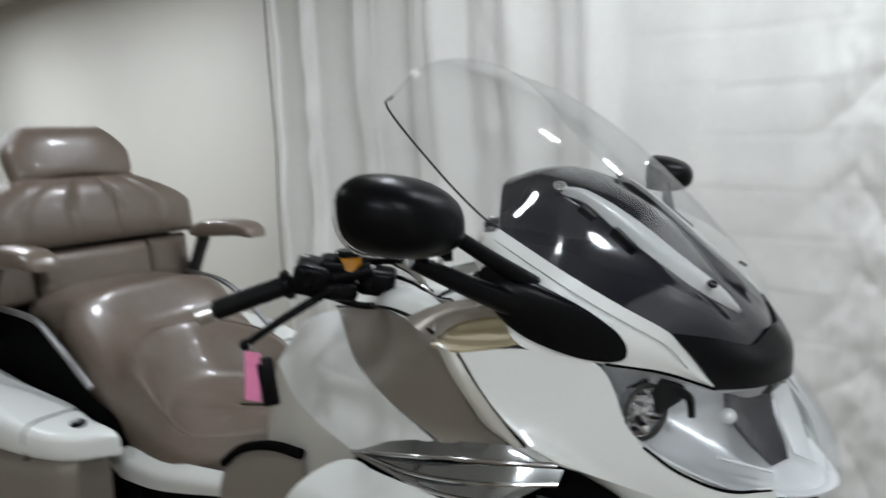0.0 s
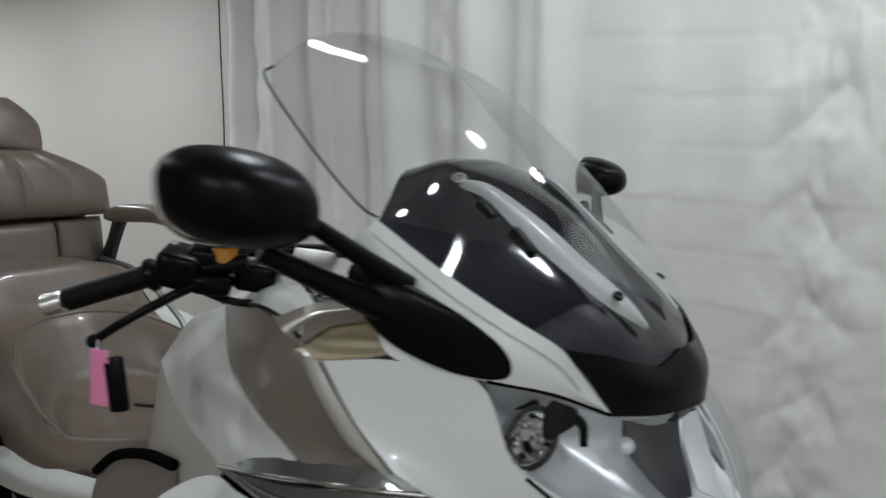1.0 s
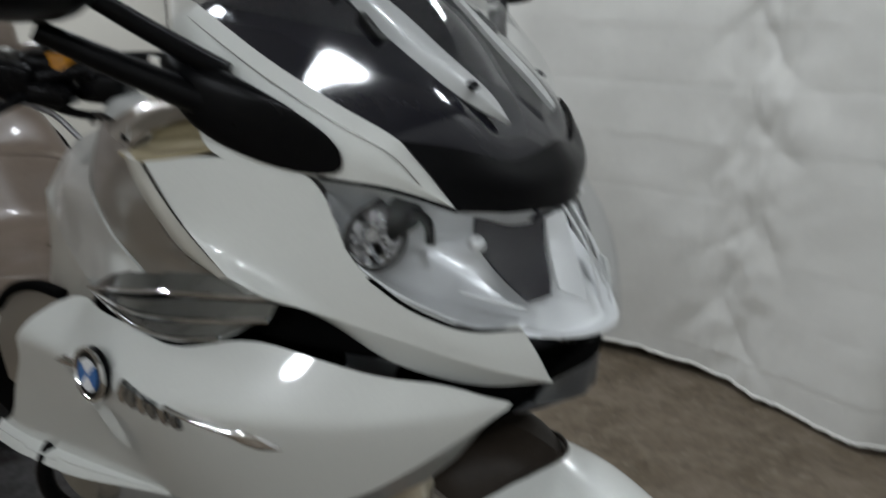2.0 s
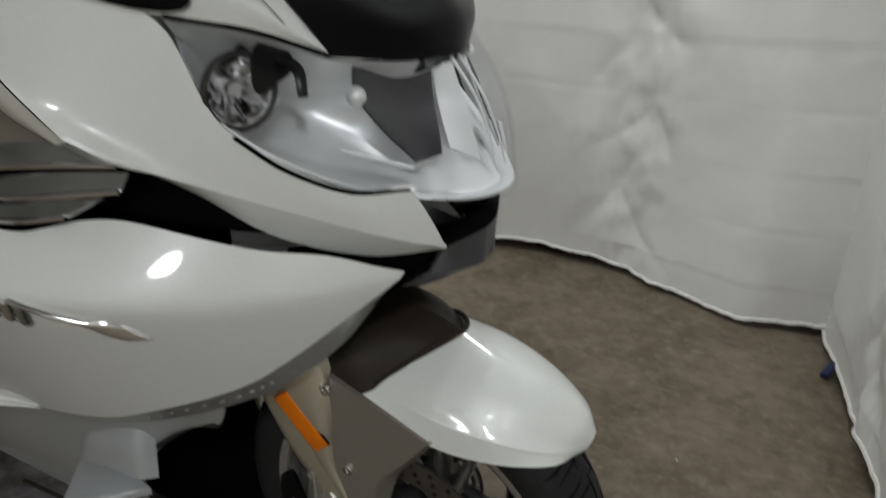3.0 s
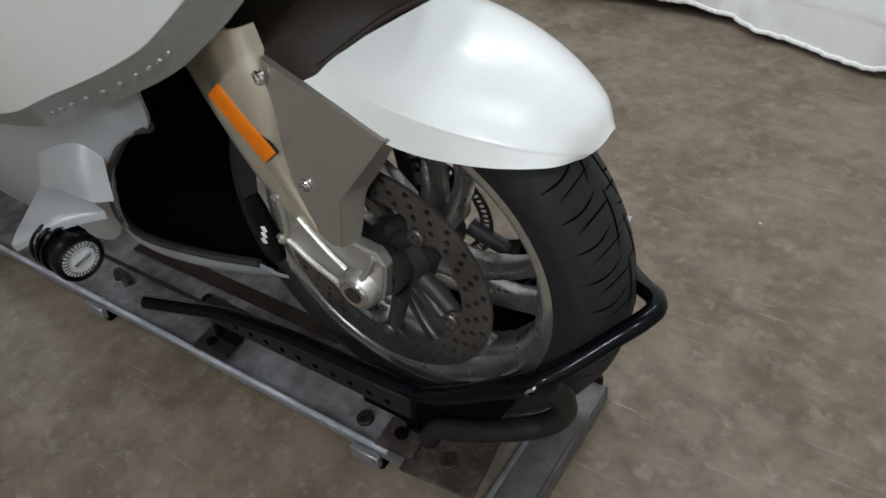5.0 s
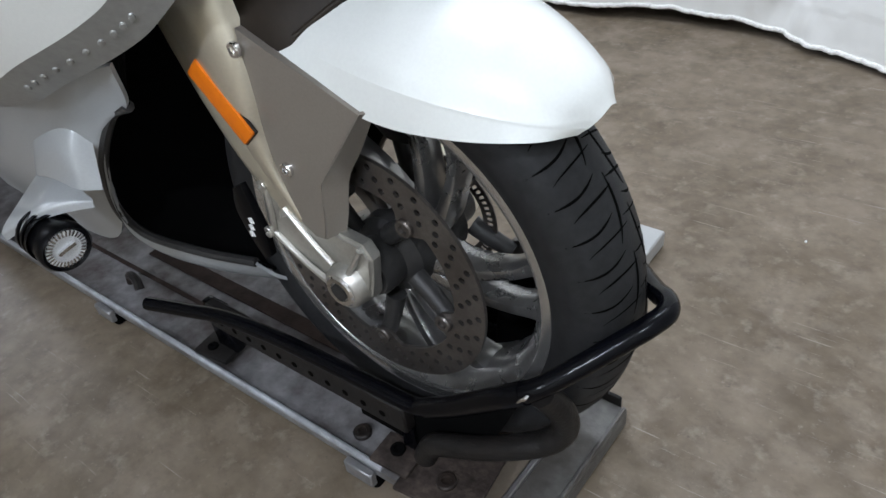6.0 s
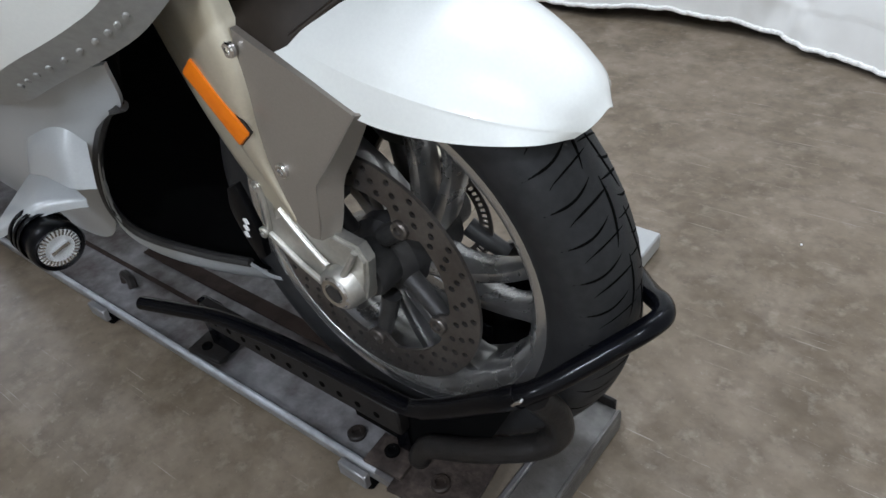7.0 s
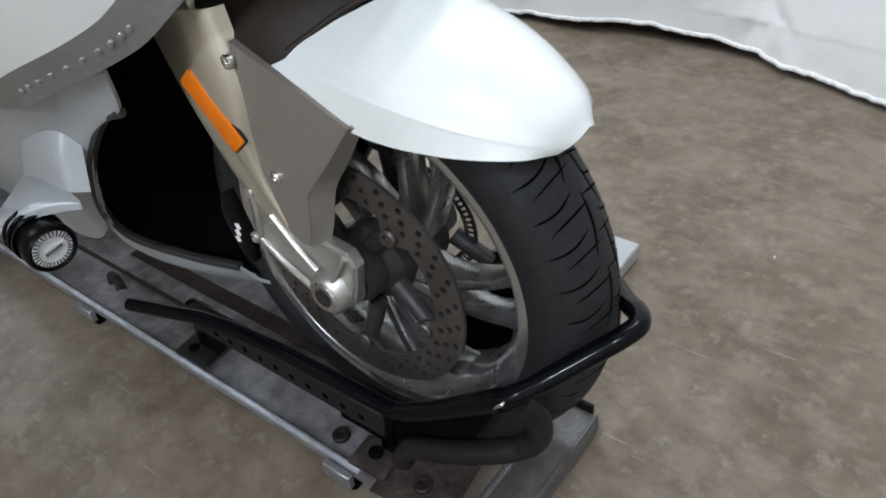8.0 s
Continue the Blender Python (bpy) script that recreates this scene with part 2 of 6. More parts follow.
def sheet_bm(rows, nu=24, nv=16, thick=0.004, inward=(0, 0, 0)):
    """A thick sheet through the given curves; inward points to the side on which the thickness lies."""
    cu = [cr(r, nu) for r in rows]
    cols = [cr([c[i] for c in cu], nv) for i in range(nu)]
    bm = bmesh.new()
    top = [[bm.verts.new(v) for v in c] for c in cols]
    for i in range(nu - 1):
        for j in range(nv - 1):
            bm.faces.new((top[i][j], top[i + 1][j], top[i + 1][j + 1], top[i][j + 1]))
    bm.normal_update()
    c = Vector(inward)
    low = []
    for i in range(nu):
        r = []
        for j in range(nv):
            v = top[i][j]
            n = v.normal.copy()
            if n.dot(c - v.co) < 0:
                n = -n
            r.append(bm.verts.new(v.co + n * thick))
        low.append(r)
    for i in range(nu - 1):
        for j in range(nv - 1):
            bm.faces.new((low[i][j], low[i][j + 1], low[i + 1][j + 1], low[i + 1][j]))
    rim = [(i, 0) for i in range(nu)] + [(nu - 1, j) for j in range(1, nv)] + [(i, nv - 1) for i in range(nu - 2, -1, -1)] + [(0, j) for j in range(nv - 2, 0, -1)]
    for a, b in zip(rim, rim[1:] + rim[:1]):
        try:
            bm.faces.new((top[a[0]][a[1]], top[b[0]][b[1]], low[b[0]][b[1]], low[a[0]][a[1]]))
        except ValueError:
            pass
    bmesh.ops.remove_doubles(bm, verts=bm.verts, dist=0.0003)
    return bm


def sheet(name, rows, material, parent, label="", nu=24, nv=16, thick=0.004, inward=(-0.3, 0, 0.8), both=True, smooth=40.0):
    ob = part(name, sheet_bm(rows, nu, nv, thick, inward), material, parent, label, smooth)
    if both:
        part(name, flip(sheet_bm(rows, nu, nv, thick, inward)), material, parent, label, smooth)
    return ob


def skin_bm(loops, caps=True, n=None):
    """A closed body through loops of equal length; n: rows interpolated between them."""
    if n:
        k = len(loops[0])
        cols = [cr([l[i] for l in loops], n) for i in range(k)]
        loops = [[cols[i][j] for i in range(k)] for j in range(n)]
    bm = bmesh.new()
    vs = [[bm.verts.new(p) for p in l] for l in loops]
    k = len(vs[0])
    for a, b in zip(vs, vs[1:]):
        for i in range(k):
            bm.faces.new((a[i], a[(i + 1) % k], b[(i + 1) % k], b[i]))
    if caps:
        bm.faces.new(vs[0][::-1])
        bm.faces.new(vs[-1])
    return bm


def tube_bm(pts, r, seg=12, n=None, caps=True, r_end=None):
    pts = cr(pts, n or max(2, 8 * (len(pts) - 1))) if len(pts) > 2 or n else [Vector(p) for p in pts]
    loops, side = [], None
    for i, p in enumerate(pts):
        d = (pts[min(i + 1, len(pts) - 1)] - pts[max(i - 1, 0)]).normalized()
        if side is None:
            side = d.orthogonal().normalized()
        side = (side - d * side.dot(d)).normalized()
        up = d.cross(side)
        rr = r if r_end is None else r + (r_end - r) * i / (len(pts) - 1)
        loops.append([p + rr * (math.cos(a) * side + math.sin(a) * up) for a in (2 * math.pi * k / seg for k in range(seg))])
    return skin_bm(loops, caps)


def tube(name, pts, r, material, parent=None, label="", seg=12, n=None, r_end=None):
    return part(name, tube_bm(pts, r, seg, n, True, r_end), material, parent, label)


def lathe_bm(profile, seg=64, centre=(0, 0, 0), closed=True, arc=None):
    """Turns (radius, offset along y) round the y axis."""
    bm = bmesh.new()
    c = Vector(centre)
    rings = []
    for r, y in profile:
        rings.append([bm.verts.new(c + Vector((r * math.cos(a), y, r * math.sin(a)))) for a in (2 * math.pi * k / seg for k in range(seg))])
    pairs = list(zip(rings, rings[1:]))
    if closed:
        pairs.append((rings[-1], rings[0]))
    for a, b in pairs:
        for i in range(seg):
            bm.faces.new((a[i], a[(i + 1) % seg], b[(i + 1) % seg], b[i]))
    return bm


def cyl_bm(p, q, r, seg=24, bevel=0.0, r2=None):
    """A capped cylinder from p to q, its rims rounded by bevel."""
    p, q = Vector(p), Vector(q)
    d = (q - p).normalized()
    r2 = r if r2 is None else r2
    rings = [(p, r - bevel), (p + d * bevel, r), (q - d * bevel, r2), (q, r2 - bevel)] if bevel else [(p, r), (q, r2)]
    s = d.orthogonal().normalized()
    u = d.cross(s)
    return skin_bm([[c + rr * (math.cos(a) * s + math.sin(a) * u) for a in (2 * math.pi * k / seg for k in range(seg))] for c, rr in rings])


def box_bm(size, at=(0, 0, 0), rot=(0, 0, 0), bevel=0.004, seg=2):
    bm = bmesh.new()
    bmesh.ops.create_cube(bm, size=1.0)
    bmesh.ops.scale(bm, vec=size, verts=bm.verts)
    if bevel:
        bmesh.ops.bevel(bm, geom=bm.edges[:], offset=bevel, segments=seg, affect="EDGES", profile=0.5)
    bmesh.ops.transform(bm, matrix=pose(*at, *rot), verts=bm.verts)
    return bm


def plate_bm(outer, holes, normal, thick, bevel=0.0):
    """A flat plate with that outline (3D points in one plane) and holes through it."""
    bm = bmesh.new()
    edges = []
    for loop in [outer] + holes:
        vs = [bm.verts.new(p) for p in loop]
        edges += [bm.edges.new((a, b)) for a, b in zip(vs, vs[1:] + vs[:1])]
    bmesh.ops.triangle_fill(bm, use_beauty=True, use_dissolve=False, edges=edges)
    ext = bmesh.ops.extrude_face_region(bm, geom=bm.faces[:])
    bmesh.ops.translate(bm, vec=Vector(normal) * thick, verts=[v for v in ext["geom"] if isinstance(v, bmesh.types.BMVert)])
    return bm


def side_plate_bm(outline, y, thick, smooth_n=None):
    """A plate parallel to the xz plane, from y to y + thick."""
    pts = [(x, y, z) for x, z in outline]
    if smooth_n:
        pts = cr(pts + [pts[0]], smooth_n + 1)[:-1]
    return plate_bm(pts, [], (0, 1, 0), thick)


def superloop(c, a, b, axis_u, axis_v, n=20, power=2.6):
    """A rounded loop with half sizes a along axis_u and b along axis_v."""
    c, u, v = Vector(c), Vector(axis_u), Vector(axis_v)
    out = []
    for k in range(n):
        t = 2 * math.pi * k / n
        cs, sn = math.cos(t), math.sin(t)
        out.append(c + u * (a * math.copysign(abs(cs) ** (2 / power), cs)) + v * (b * math.copysign(abs(sn) ** (2 / power), sn)))
    return out


def bolt(name, at, normal, r, material, parent, label=""):
    n = Vector(normal).normalized()
    p = Vector(at)
    s = n.orthogonal().normalized()
    u = n.cross(s)
    ring = lambda rr, h, k=16: [p + n * h + rr * (math.cos(a) * s + math.sin(a) * u) for a in (2 * math.pi * i / k for i in range(k))]
    bm = skin_bm([ring(r, -0.002), ring(r, r * 0.25), ring(r * 0.85, r * 0.4), ring(r * 0.5, r * 0.4), ring(r * 0.42, r * 0.08)])
    return part(name, bm, material, parent, label)


# ---- room ----
def wall_box(name, lo, hi, material, label):
    lo, hi = Vector(lo), Vector(hi)
    ob = part(name, box_bm(hi - lo, (lo + hi) / 2, bevel=0.003, seg=1), material)
    return tagged(ob, label, "wall", kind="structure")


floor = part("floor", box_bm((12.0, 6.95, 0.1), (-3.6, -1.325, -0.05), bevel=0), M_FLOOR)
tagged(floor, "polished brown-grey concrete floor with pale wear marks", "floor", kind="structure")
wall_box("wall_north", (-9.6, 1.95, 0), (2.4, 2.15, CEIL), M_WALL, "unseen warm-grey wall closing the room behind the curtains")
# next three walls and the ceiling are unseen, added to bounce the lamp light
wall_box("wall_south", (-9.6, -4.8, 0), (2.4, -4.6, CEIL), M_WALL, "unseen warm-grey wall closing the room")
wall_box("wall_west", (-9.6, -4.6, 0), (-9.4, 1.95, CEIL), M_WALL, "unseen warm-grey wall closing the room")
wall_box("wall_east", (2.2, -4.6, 0), (2.4, 1.95, CEIL), M_WALL, "unseen warm-grey wall closing the room")
ceiling = part("ceiling", box_bm((12.0, 6.95, 0.1), (-3.6, -1.325, CEIL + 0.05), bevel=0), M_CEIL)
tagged(ceiling, "unseen white ceiling closing the room", "ceiling", kind="structure")


def folds(s, z, seed, deep):
    """How far a hanging cloth stands off its line, s metres along it and at height z."""
    w = 17.5 * s + seed * 2 + 0.9 * math.sin(1.7 * s + seed) + 0.25 * z
    v = deep * (0.25 * math.sin(8.0 * s + seed) + 0.50 * math.sin(w) + 0.17 * math.sin(2 * w + 1.2) + 0.05 * math.sin(41 * s + 2.0 * math.sin(3.3 * s) + 0.4 * z))
    v += 0.035 * noise.noise(Vector((s * 1.7, z * 1.3, seed)))
    v += 0.012 * noise.noise(Vector((s * 6, z * 5, seed + 7)))
    return v


def crumple(off, z, seed):
    """A puckered band: chevron pleats and dents, off band-widths from its middle."""
    if abs(off) > 2.2:
        return 0.0
    env = math.exp(-off * off)
    pleat = 1 - 2 * abs(math.sin(math.pi * (z / 0.31 + 0.55 * abs(off + 0.35 * math.sin(7.0 * z))) + 0.6 * noise.noise(Vector((off, z * 4, seed)))))
    return env * (0.011 * pleat + 0.030 * noise.noise(Vector((off * 1.3, z * 5.5, seed + 9))) + 0.010 * noise.noise(Vector((off * 4, z * 15, seed + 2))))


def curtain(name, line, height, seed, deep, label, creased):
    """A cloth hung along a line on the floor, with folds, pressed creases and a frayed hem."""
    root = thing(name, line[0] + (0.0,), label, "curtain")
    n, rows = 380, 210
    pts = cr([(x, y, 0) for x, y in line], n)
    s = 0.0
    verts, hem = [], []
    for i, p in enumerate(pts):
        d = (pts[min(i + 1, n - 1)] - pts[max(i - 1, 0)]).normalized()
        out = Vector((-d.y, d.x, 0))
        if i:
            s += (p - pts[i - 1]).length
        for j in range(rows):
            z0 = 0.035 + 0.012 * math.sin(5 * s + seed) + 0.006 * noise.noise(Vector((s * 25, seed, 0)))
            z = z0 + (height - z0) * (j / (rows - 1)) ** 1.15
            w = creased(s)
            k = (1 - w) * folds(s, z, seed, deep) + 0.02 * noise.noise(Vector((s * 2.0, z * 1.6, seed)))
            # pressed fold lines about every 0.36 m: narrow creases that fade in and out, with soft dents between them
            ph = ((z + 0.02 * math.sin(3 * s) + 0.05) / 0.36 + 0.5) % 1.0 - 0.5
            fade = max(0.0, min(1.0, 0.40 + 1.9 * noise.noise(Vector((s * 1.1, round((z + 0.05) / 0.36) * 3.1, seed)))))
            k += w * fade * (0.0022 * math.exp(-(ph / 0.025) ** 2) + 0.003 * ph)
            k += w * (0.022 * noise.noise(Vector((s * 1.6, z * 1.4, seed + 3))) + 0.007 * noise.noise(Vector((s * 4, z * 4, seed + 5))) + 0.0025 * noise.noise(Vector((s * 12, z * 11, seed + 15))))
            for at, wide, much in creased.ridges:
                k += much * crumple((s - at) / wide, z, seed + at)
            verts.append(p + out * k + Vector((0, 0, z)))
        hem.append(verts[-rows].copy())
    faces = [(i * rows + j, (i + 1) * rows + j, (i + 1) * rows + j + 1, i * rows + j + 1) for i in range(n - 1) for j in range(rows - 1)]
    cloth = link("cloth", verts, faces, M_CURTAIN, root, smooth=80)
    mod = cloth.modifiers.new("thickness", "SOLIDIFY")
    mod.thickness = 0.003
    rough = [h + Vector((0, 0, 0.004 * noise.noise(Vector((i * 0.9, 0, seed))))) for i, h in enumerate(hem)]
    tube("hem", rough, 0.007, M_HEM, root, "frayed pale hem", 8, n * 2)
    return root


def crease_back(s):
    return min(0.86, max(0.0, (s - 1.75) / 0.6))


crease_back.ridges = ((2.88, 0.15, 0.62), (1.42, 0.06, 0.6))


def crease_side(s):
    return 0.75


crease_side.ridges = ((0.55, 0.12, 0.7),)
curtain("curtain", [(-2.85, 1.66), (-2.2, 1.64), (-1.5, 1.6), (-0.9, 1.56), (-0.6, 1.56), (-0.3, 1.585), (0.0, 1.545), (0.2, 1.475), (0.4, 1.4), (0.55, 1.395), (0.66, 1.41), (0.74, 1.43)],
        2.5, 1.3, 0.095, "white vinyl curtain hanging in soft folds and pressed creases", crease_back)
curtain("curtain", [(0.672, 1.46), (0.705, 1.13), (0.735, 0.91), (0.76, 0.71), (0.78, 0.5), (0.88, -0.1), (1.25, -1.0), (1.75, -2.0), (1.95, -2.8)],
        2.5, 4.7, 0.02, "white vinyl side curtain with creases, beside the concrete floor", crease_side)
cord = tube("cord", [(-2.86, 1.60, 2.6), (-2.85, 1.60, 1.9), (-2.84, 1.605, 1.4), (-2.85, 1.60, 1.0), (-2.845, 1.60, 0.6)], 0.004, M_WALL)
cord.data.materials[0] = M_PLATE
tagged(cord, "thin dark cord hanging down the wall beside the curtain", "cord")
strap = part("strap", tube_bm([(0.735, 1.27, 0.012), (0.712, 1.235, 0.024), (0.690, 1.20, 0.024), (0.676, 1.170, 0.014)], 0.012, 8, 14), M_BLUE)
tagged(strap, "dark blue webbing strap on the floor by the curtain", "strap")


bm = bmesh.new()
bmesh.ops.create_icosphere(bm, subdivisions=1, radius=0.0025)
bmesh.ops.translate(bm, vec=(0.353, 0.667, 0.0022), verts=bm.verts)
tagged(part("paint_speck", bm, M_PRINT), "tiny white speck lying on the concrete floor", "speck")


def unseen_ceiling_lamp(x, y, watts, r):
    root = thing("unseen_ceiling_lamp", (x, y, LAMP_Z), "unseen round white ceiling lamp with a glowing diffuser", "ceiling lamp", "lamps on the ceiling")
    prof = [(0.02, 0.0), (r + 0.004, 0.0), (r + 0.019, 0.015), (r + 0.019, 0.06), (r + 0.004, 0.1), (0.02, 0.1)]
    bm = lathe_bm([(a, h) for a, h in prof], 48)
    bmesh.ops.transform(bm, matrix=pose(x, y, LAMP_Z, 90, 0, 0), verts=bm.verts)
    part("housing", bm, M_CEIL, root)
    bm = lathe_bm([(0.15 * r, -0.002), (r, -0.002), (r, -0.006), (0.15 * r, -0.006)], 48)
    bmesh.ops.transform(bm, matrix=pose(x, y, LAMP_Z, 90, 0, 0), verts=bm.verts)
    part("diffuser", bm, M_GLOW, root, "glowing ring diffuser")
    light = bpy.data.lights.new("lamp_light", "AREA")
    light.shape, light.size, light.energy, light.color = "DISK", 2 * r, watts, (0.985, 1.0, 0.985)
    ob = new("lamp_light", light)
    ob.location = (x, y, LAMP_Z - 0.012)
    return root


for lx, ly, lw, lr in LAMPS:
    unseen_ceiling_lamp(lx, ly, lw, lr)

# ---- motorcycle ----
AX = Vector((0, 0, 0.345))
bike = thing("motorcycle", (-0.84, 0, 0.045), "pearl-white and taupe luxury touring motorcycle with leather seats", "motorcycle")


def tyre(parent):
    """A smooth carcass, and one fine net of black ribbons over it for the shade in its sweeping grooves."""
    nseg, nac = 240, 60
    prof = cr([(0.219, -0.046, 0), (0.226, -0.055, 0), (0.245, -0.0615, 0), (0.262, -0.061, 0), (0.280, -0.051, 0), (0.293, -0.030, 0), (0.300, 0, 0),
               (0.293, 0.030, 0), (0.280, 0.051, 0), (0.262, 0.061, 0), (0.245, 0.0615, 0), (0.226, 0.055, 0), (0.219, 0.046, 0)], nac)
    ob = part("tyre", lathe_bm([(q.x, q.y) for q in prof], nseg, AX), M_RUBBER, parent, "black road tyre with sweeping tread grooves", 50)
    side = sorted((q.y, q.x) for q in prof if q.x > 0.258)
    ys, rs = [q[0] for q in side], [q[1] for q in side]

    def at(y, w):
        r = float(np.interp(y, ys, rs)) + 0.0003
        return AX + Vector((r * math.cos(w), y, r * math.sin(w)))

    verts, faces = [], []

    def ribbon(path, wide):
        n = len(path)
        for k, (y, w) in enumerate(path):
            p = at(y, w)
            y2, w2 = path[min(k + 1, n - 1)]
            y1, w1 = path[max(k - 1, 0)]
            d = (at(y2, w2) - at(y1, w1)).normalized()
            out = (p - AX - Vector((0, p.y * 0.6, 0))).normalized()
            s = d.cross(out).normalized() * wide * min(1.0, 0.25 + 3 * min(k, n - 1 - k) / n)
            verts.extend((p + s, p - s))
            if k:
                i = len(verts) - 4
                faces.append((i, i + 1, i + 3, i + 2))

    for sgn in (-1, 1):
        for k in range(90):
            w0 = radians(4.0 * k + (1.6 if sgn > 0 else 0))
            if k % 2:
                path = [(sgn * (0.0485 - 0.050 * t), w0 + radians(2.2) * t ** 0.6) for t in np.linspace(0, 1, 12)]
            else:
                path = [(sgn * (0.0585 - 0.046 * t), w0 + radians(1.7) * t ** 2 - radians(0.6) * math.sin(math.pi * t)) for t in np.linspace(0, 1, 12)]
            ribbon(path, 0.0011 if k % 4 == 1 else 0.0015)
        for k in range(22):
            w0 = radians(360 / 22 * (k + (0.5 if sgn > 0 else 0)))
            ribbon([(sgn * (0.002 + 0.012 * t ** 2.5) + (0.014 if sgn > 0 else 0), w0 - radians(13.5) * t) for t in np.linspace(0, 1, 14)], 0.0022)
    # black ribbons lie just above the rubber and carry the groove shade as colour
    net = link("groove_shade", verts, faces, M_VOID, ob, "black ribbons for the shade in the tread grooves", 60)
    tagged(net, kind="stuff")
    return ob


def wheel():
    w = part("front_wheel", lathe_bm([(0.215, -0.050), (0.205, -0.040), (0.196, -0.030), (0.192, 0.0), (0.196, 0.030), (0.205, 0.040), (0.215, 0.050),
                                      (0.222, 0.046), (0.206, 0.026), (0.200, 0.0), (0.206, -0.026), (0.222, -0.046)], 96, AX), M_RIM, bike, "grey cast alloy front wheel")
    for sgn in (-1, 1):
        part("rim_lip", lathe_bm([(0.212, sgn * 0.049), (0.214, sgn * 0.0535), (0.222, sgn * 0.056), (0.2315, sgn * 0.0555), (0.2325, sgn * 0.052), (0.224, sgn * 0.047)], 96, AX), M_RIMLIP, w, "bright silver rim lip")
    tyre(w)
    part("hub", lathe_bm([(0.012, -0.088), (0.030, -0.088), (0.034, -0.08), (0.034, -0.055), (0.052, -0.045), (0.056, 0.0), (0.052, 0.045), (0.034, 0.055), (0.034, 0.088), (0.012, 0.088)], 48, AX), M_HUB, w, "dark grey wheel hub")
    for k in range(10):
        loops = []
        for r, hw, hy, off in ((0.045, 0.017, 0.030, 0), (0.09, 0.012, 0.024, 0), (0.15, 0.0095, 0.020, 0.0), (0.185, 0.012, 0.022, 0), (0.200, 0.020, 0.026, 0)):
            a = radians(72 * (k // 2) + (10 if k % 2 else -10) - 190 * (0.19 - r))
            lean = radians(16)
            d = Vector((math.cos(a), 0, math.sin(a)))
            loops.append(superloop(AX + d * r, hw, hy, (-math.sin(a + lean), 0, math.cos(a + lean)), (0, 1, 0), 12, 3.0))
        part("spoke", skin_bm(loops, True, 12), M_RIM, w)
    for sgn in (-1, 1):
        y0 = sgn * 0.074
        circ = lambda r, n, ph=0.0, cx=0.0, cz=0.0: [(cx + r * math.cos(2 * math.pi * i / n + ph), y0, AX.z + cz + r * math.sin(2 * math.pi * i / n + ph)) for i in range(n)]
        inner = []
        for i in range(150):
            a = 2 * math.pi * i / 150
            near = min(abs((a - radians(52 + 72 * k) + math.pi) % (2 * math.pi) - math.pi) for k in range(5))
            r = 0.119 - 0.022 * max(0.0, 1 - (near / 0.2) ** 2)
            inner.append((r * math.cos(a), y0, AX.z + r * math.sin(a)))
        holes = [inner]
        for ring, (r, n, ph) in enumerate(((0.1285, 30, 0.0), (0.1395, 30, 0.07), (0.151, 30, 0.14))):
            for i in range(n):
                a = 2 * math.pi * i / n + ph
                holes.append(circ(0.0043, 8, 0, r * math.cos(a), r * math.sin(a)))
        part("brake_disc", plate_bm(circ(0.160, 120), holes, (0, sgn, 0), 0.0045), M_DISC, w, "drilled steel brake disc", 30)
        # black ring added behind the disc so its holes look shaded
        part("disc_hole_shade", plate_bm([(x, y0 + sgn * -0.0015, z) for x, _, z in circ(0.1565, 90)], [[(x, y0 + sgn * -0.0015, z) for x, _, z in circ(0.1235, 90)]], (0, -sgn, 0), 0.001), M_VOID, w)
        for k in range(5):
            a = radians(52 + 72 * k)
            p = Vector((0.108 * math.cos(a), y0 - 0.000, AX.z + 0.108 * math.sin(a)))
            bolt("disc_bolt", p + Vector((0, sgn * 0.006, 0)), (0, sgn, 0), 0.0115, M_DISC, w)
            q = AX + Vector((0.05 * math.cos(a + 0.25), sgn * 0.058, 0.05 * math.sin(a + 0.25)))
            part("disc_arm", tube_bm([q, (p + q) / 2 + Vector((0, -sgn * 0.004, 0)), p - Vector((0, sgn * 0.006, 0))], 0.013, 10, 10, True, 0.011), M_HUB, w)
    ring = []
    for i in range(60):
        a = 2 * math.pi * i / 60
        ring.append([(r * math.cos(a + da), 0.062, AX.z + r * math.sin(a + da)) for r, da in ((0.070, -0.028), (0.078, -0.028), (0.078, 0.028), (0.070, 0.028))])
    part("sensor_ring", plate_bm([(0.084 * math.cos(2 * math.pi * i / 90), 0.062, AX.z + 0.084 * math.sin(2 * math.pi * i / 90)) for i in range(90)],
                                 [[(0.064 * math.cos(2 * math.pi * i / 90), 0.062, AX.z + 0.064 * math.sin(2 * math.pi * i / 90)) for i in range(90)]] + ring, (0, 1, 0), 0.002), M_DISC, w, "slotted sensor ring", 30)
    w.location = (0.005, 0, -0.002)
    return w


wheel()

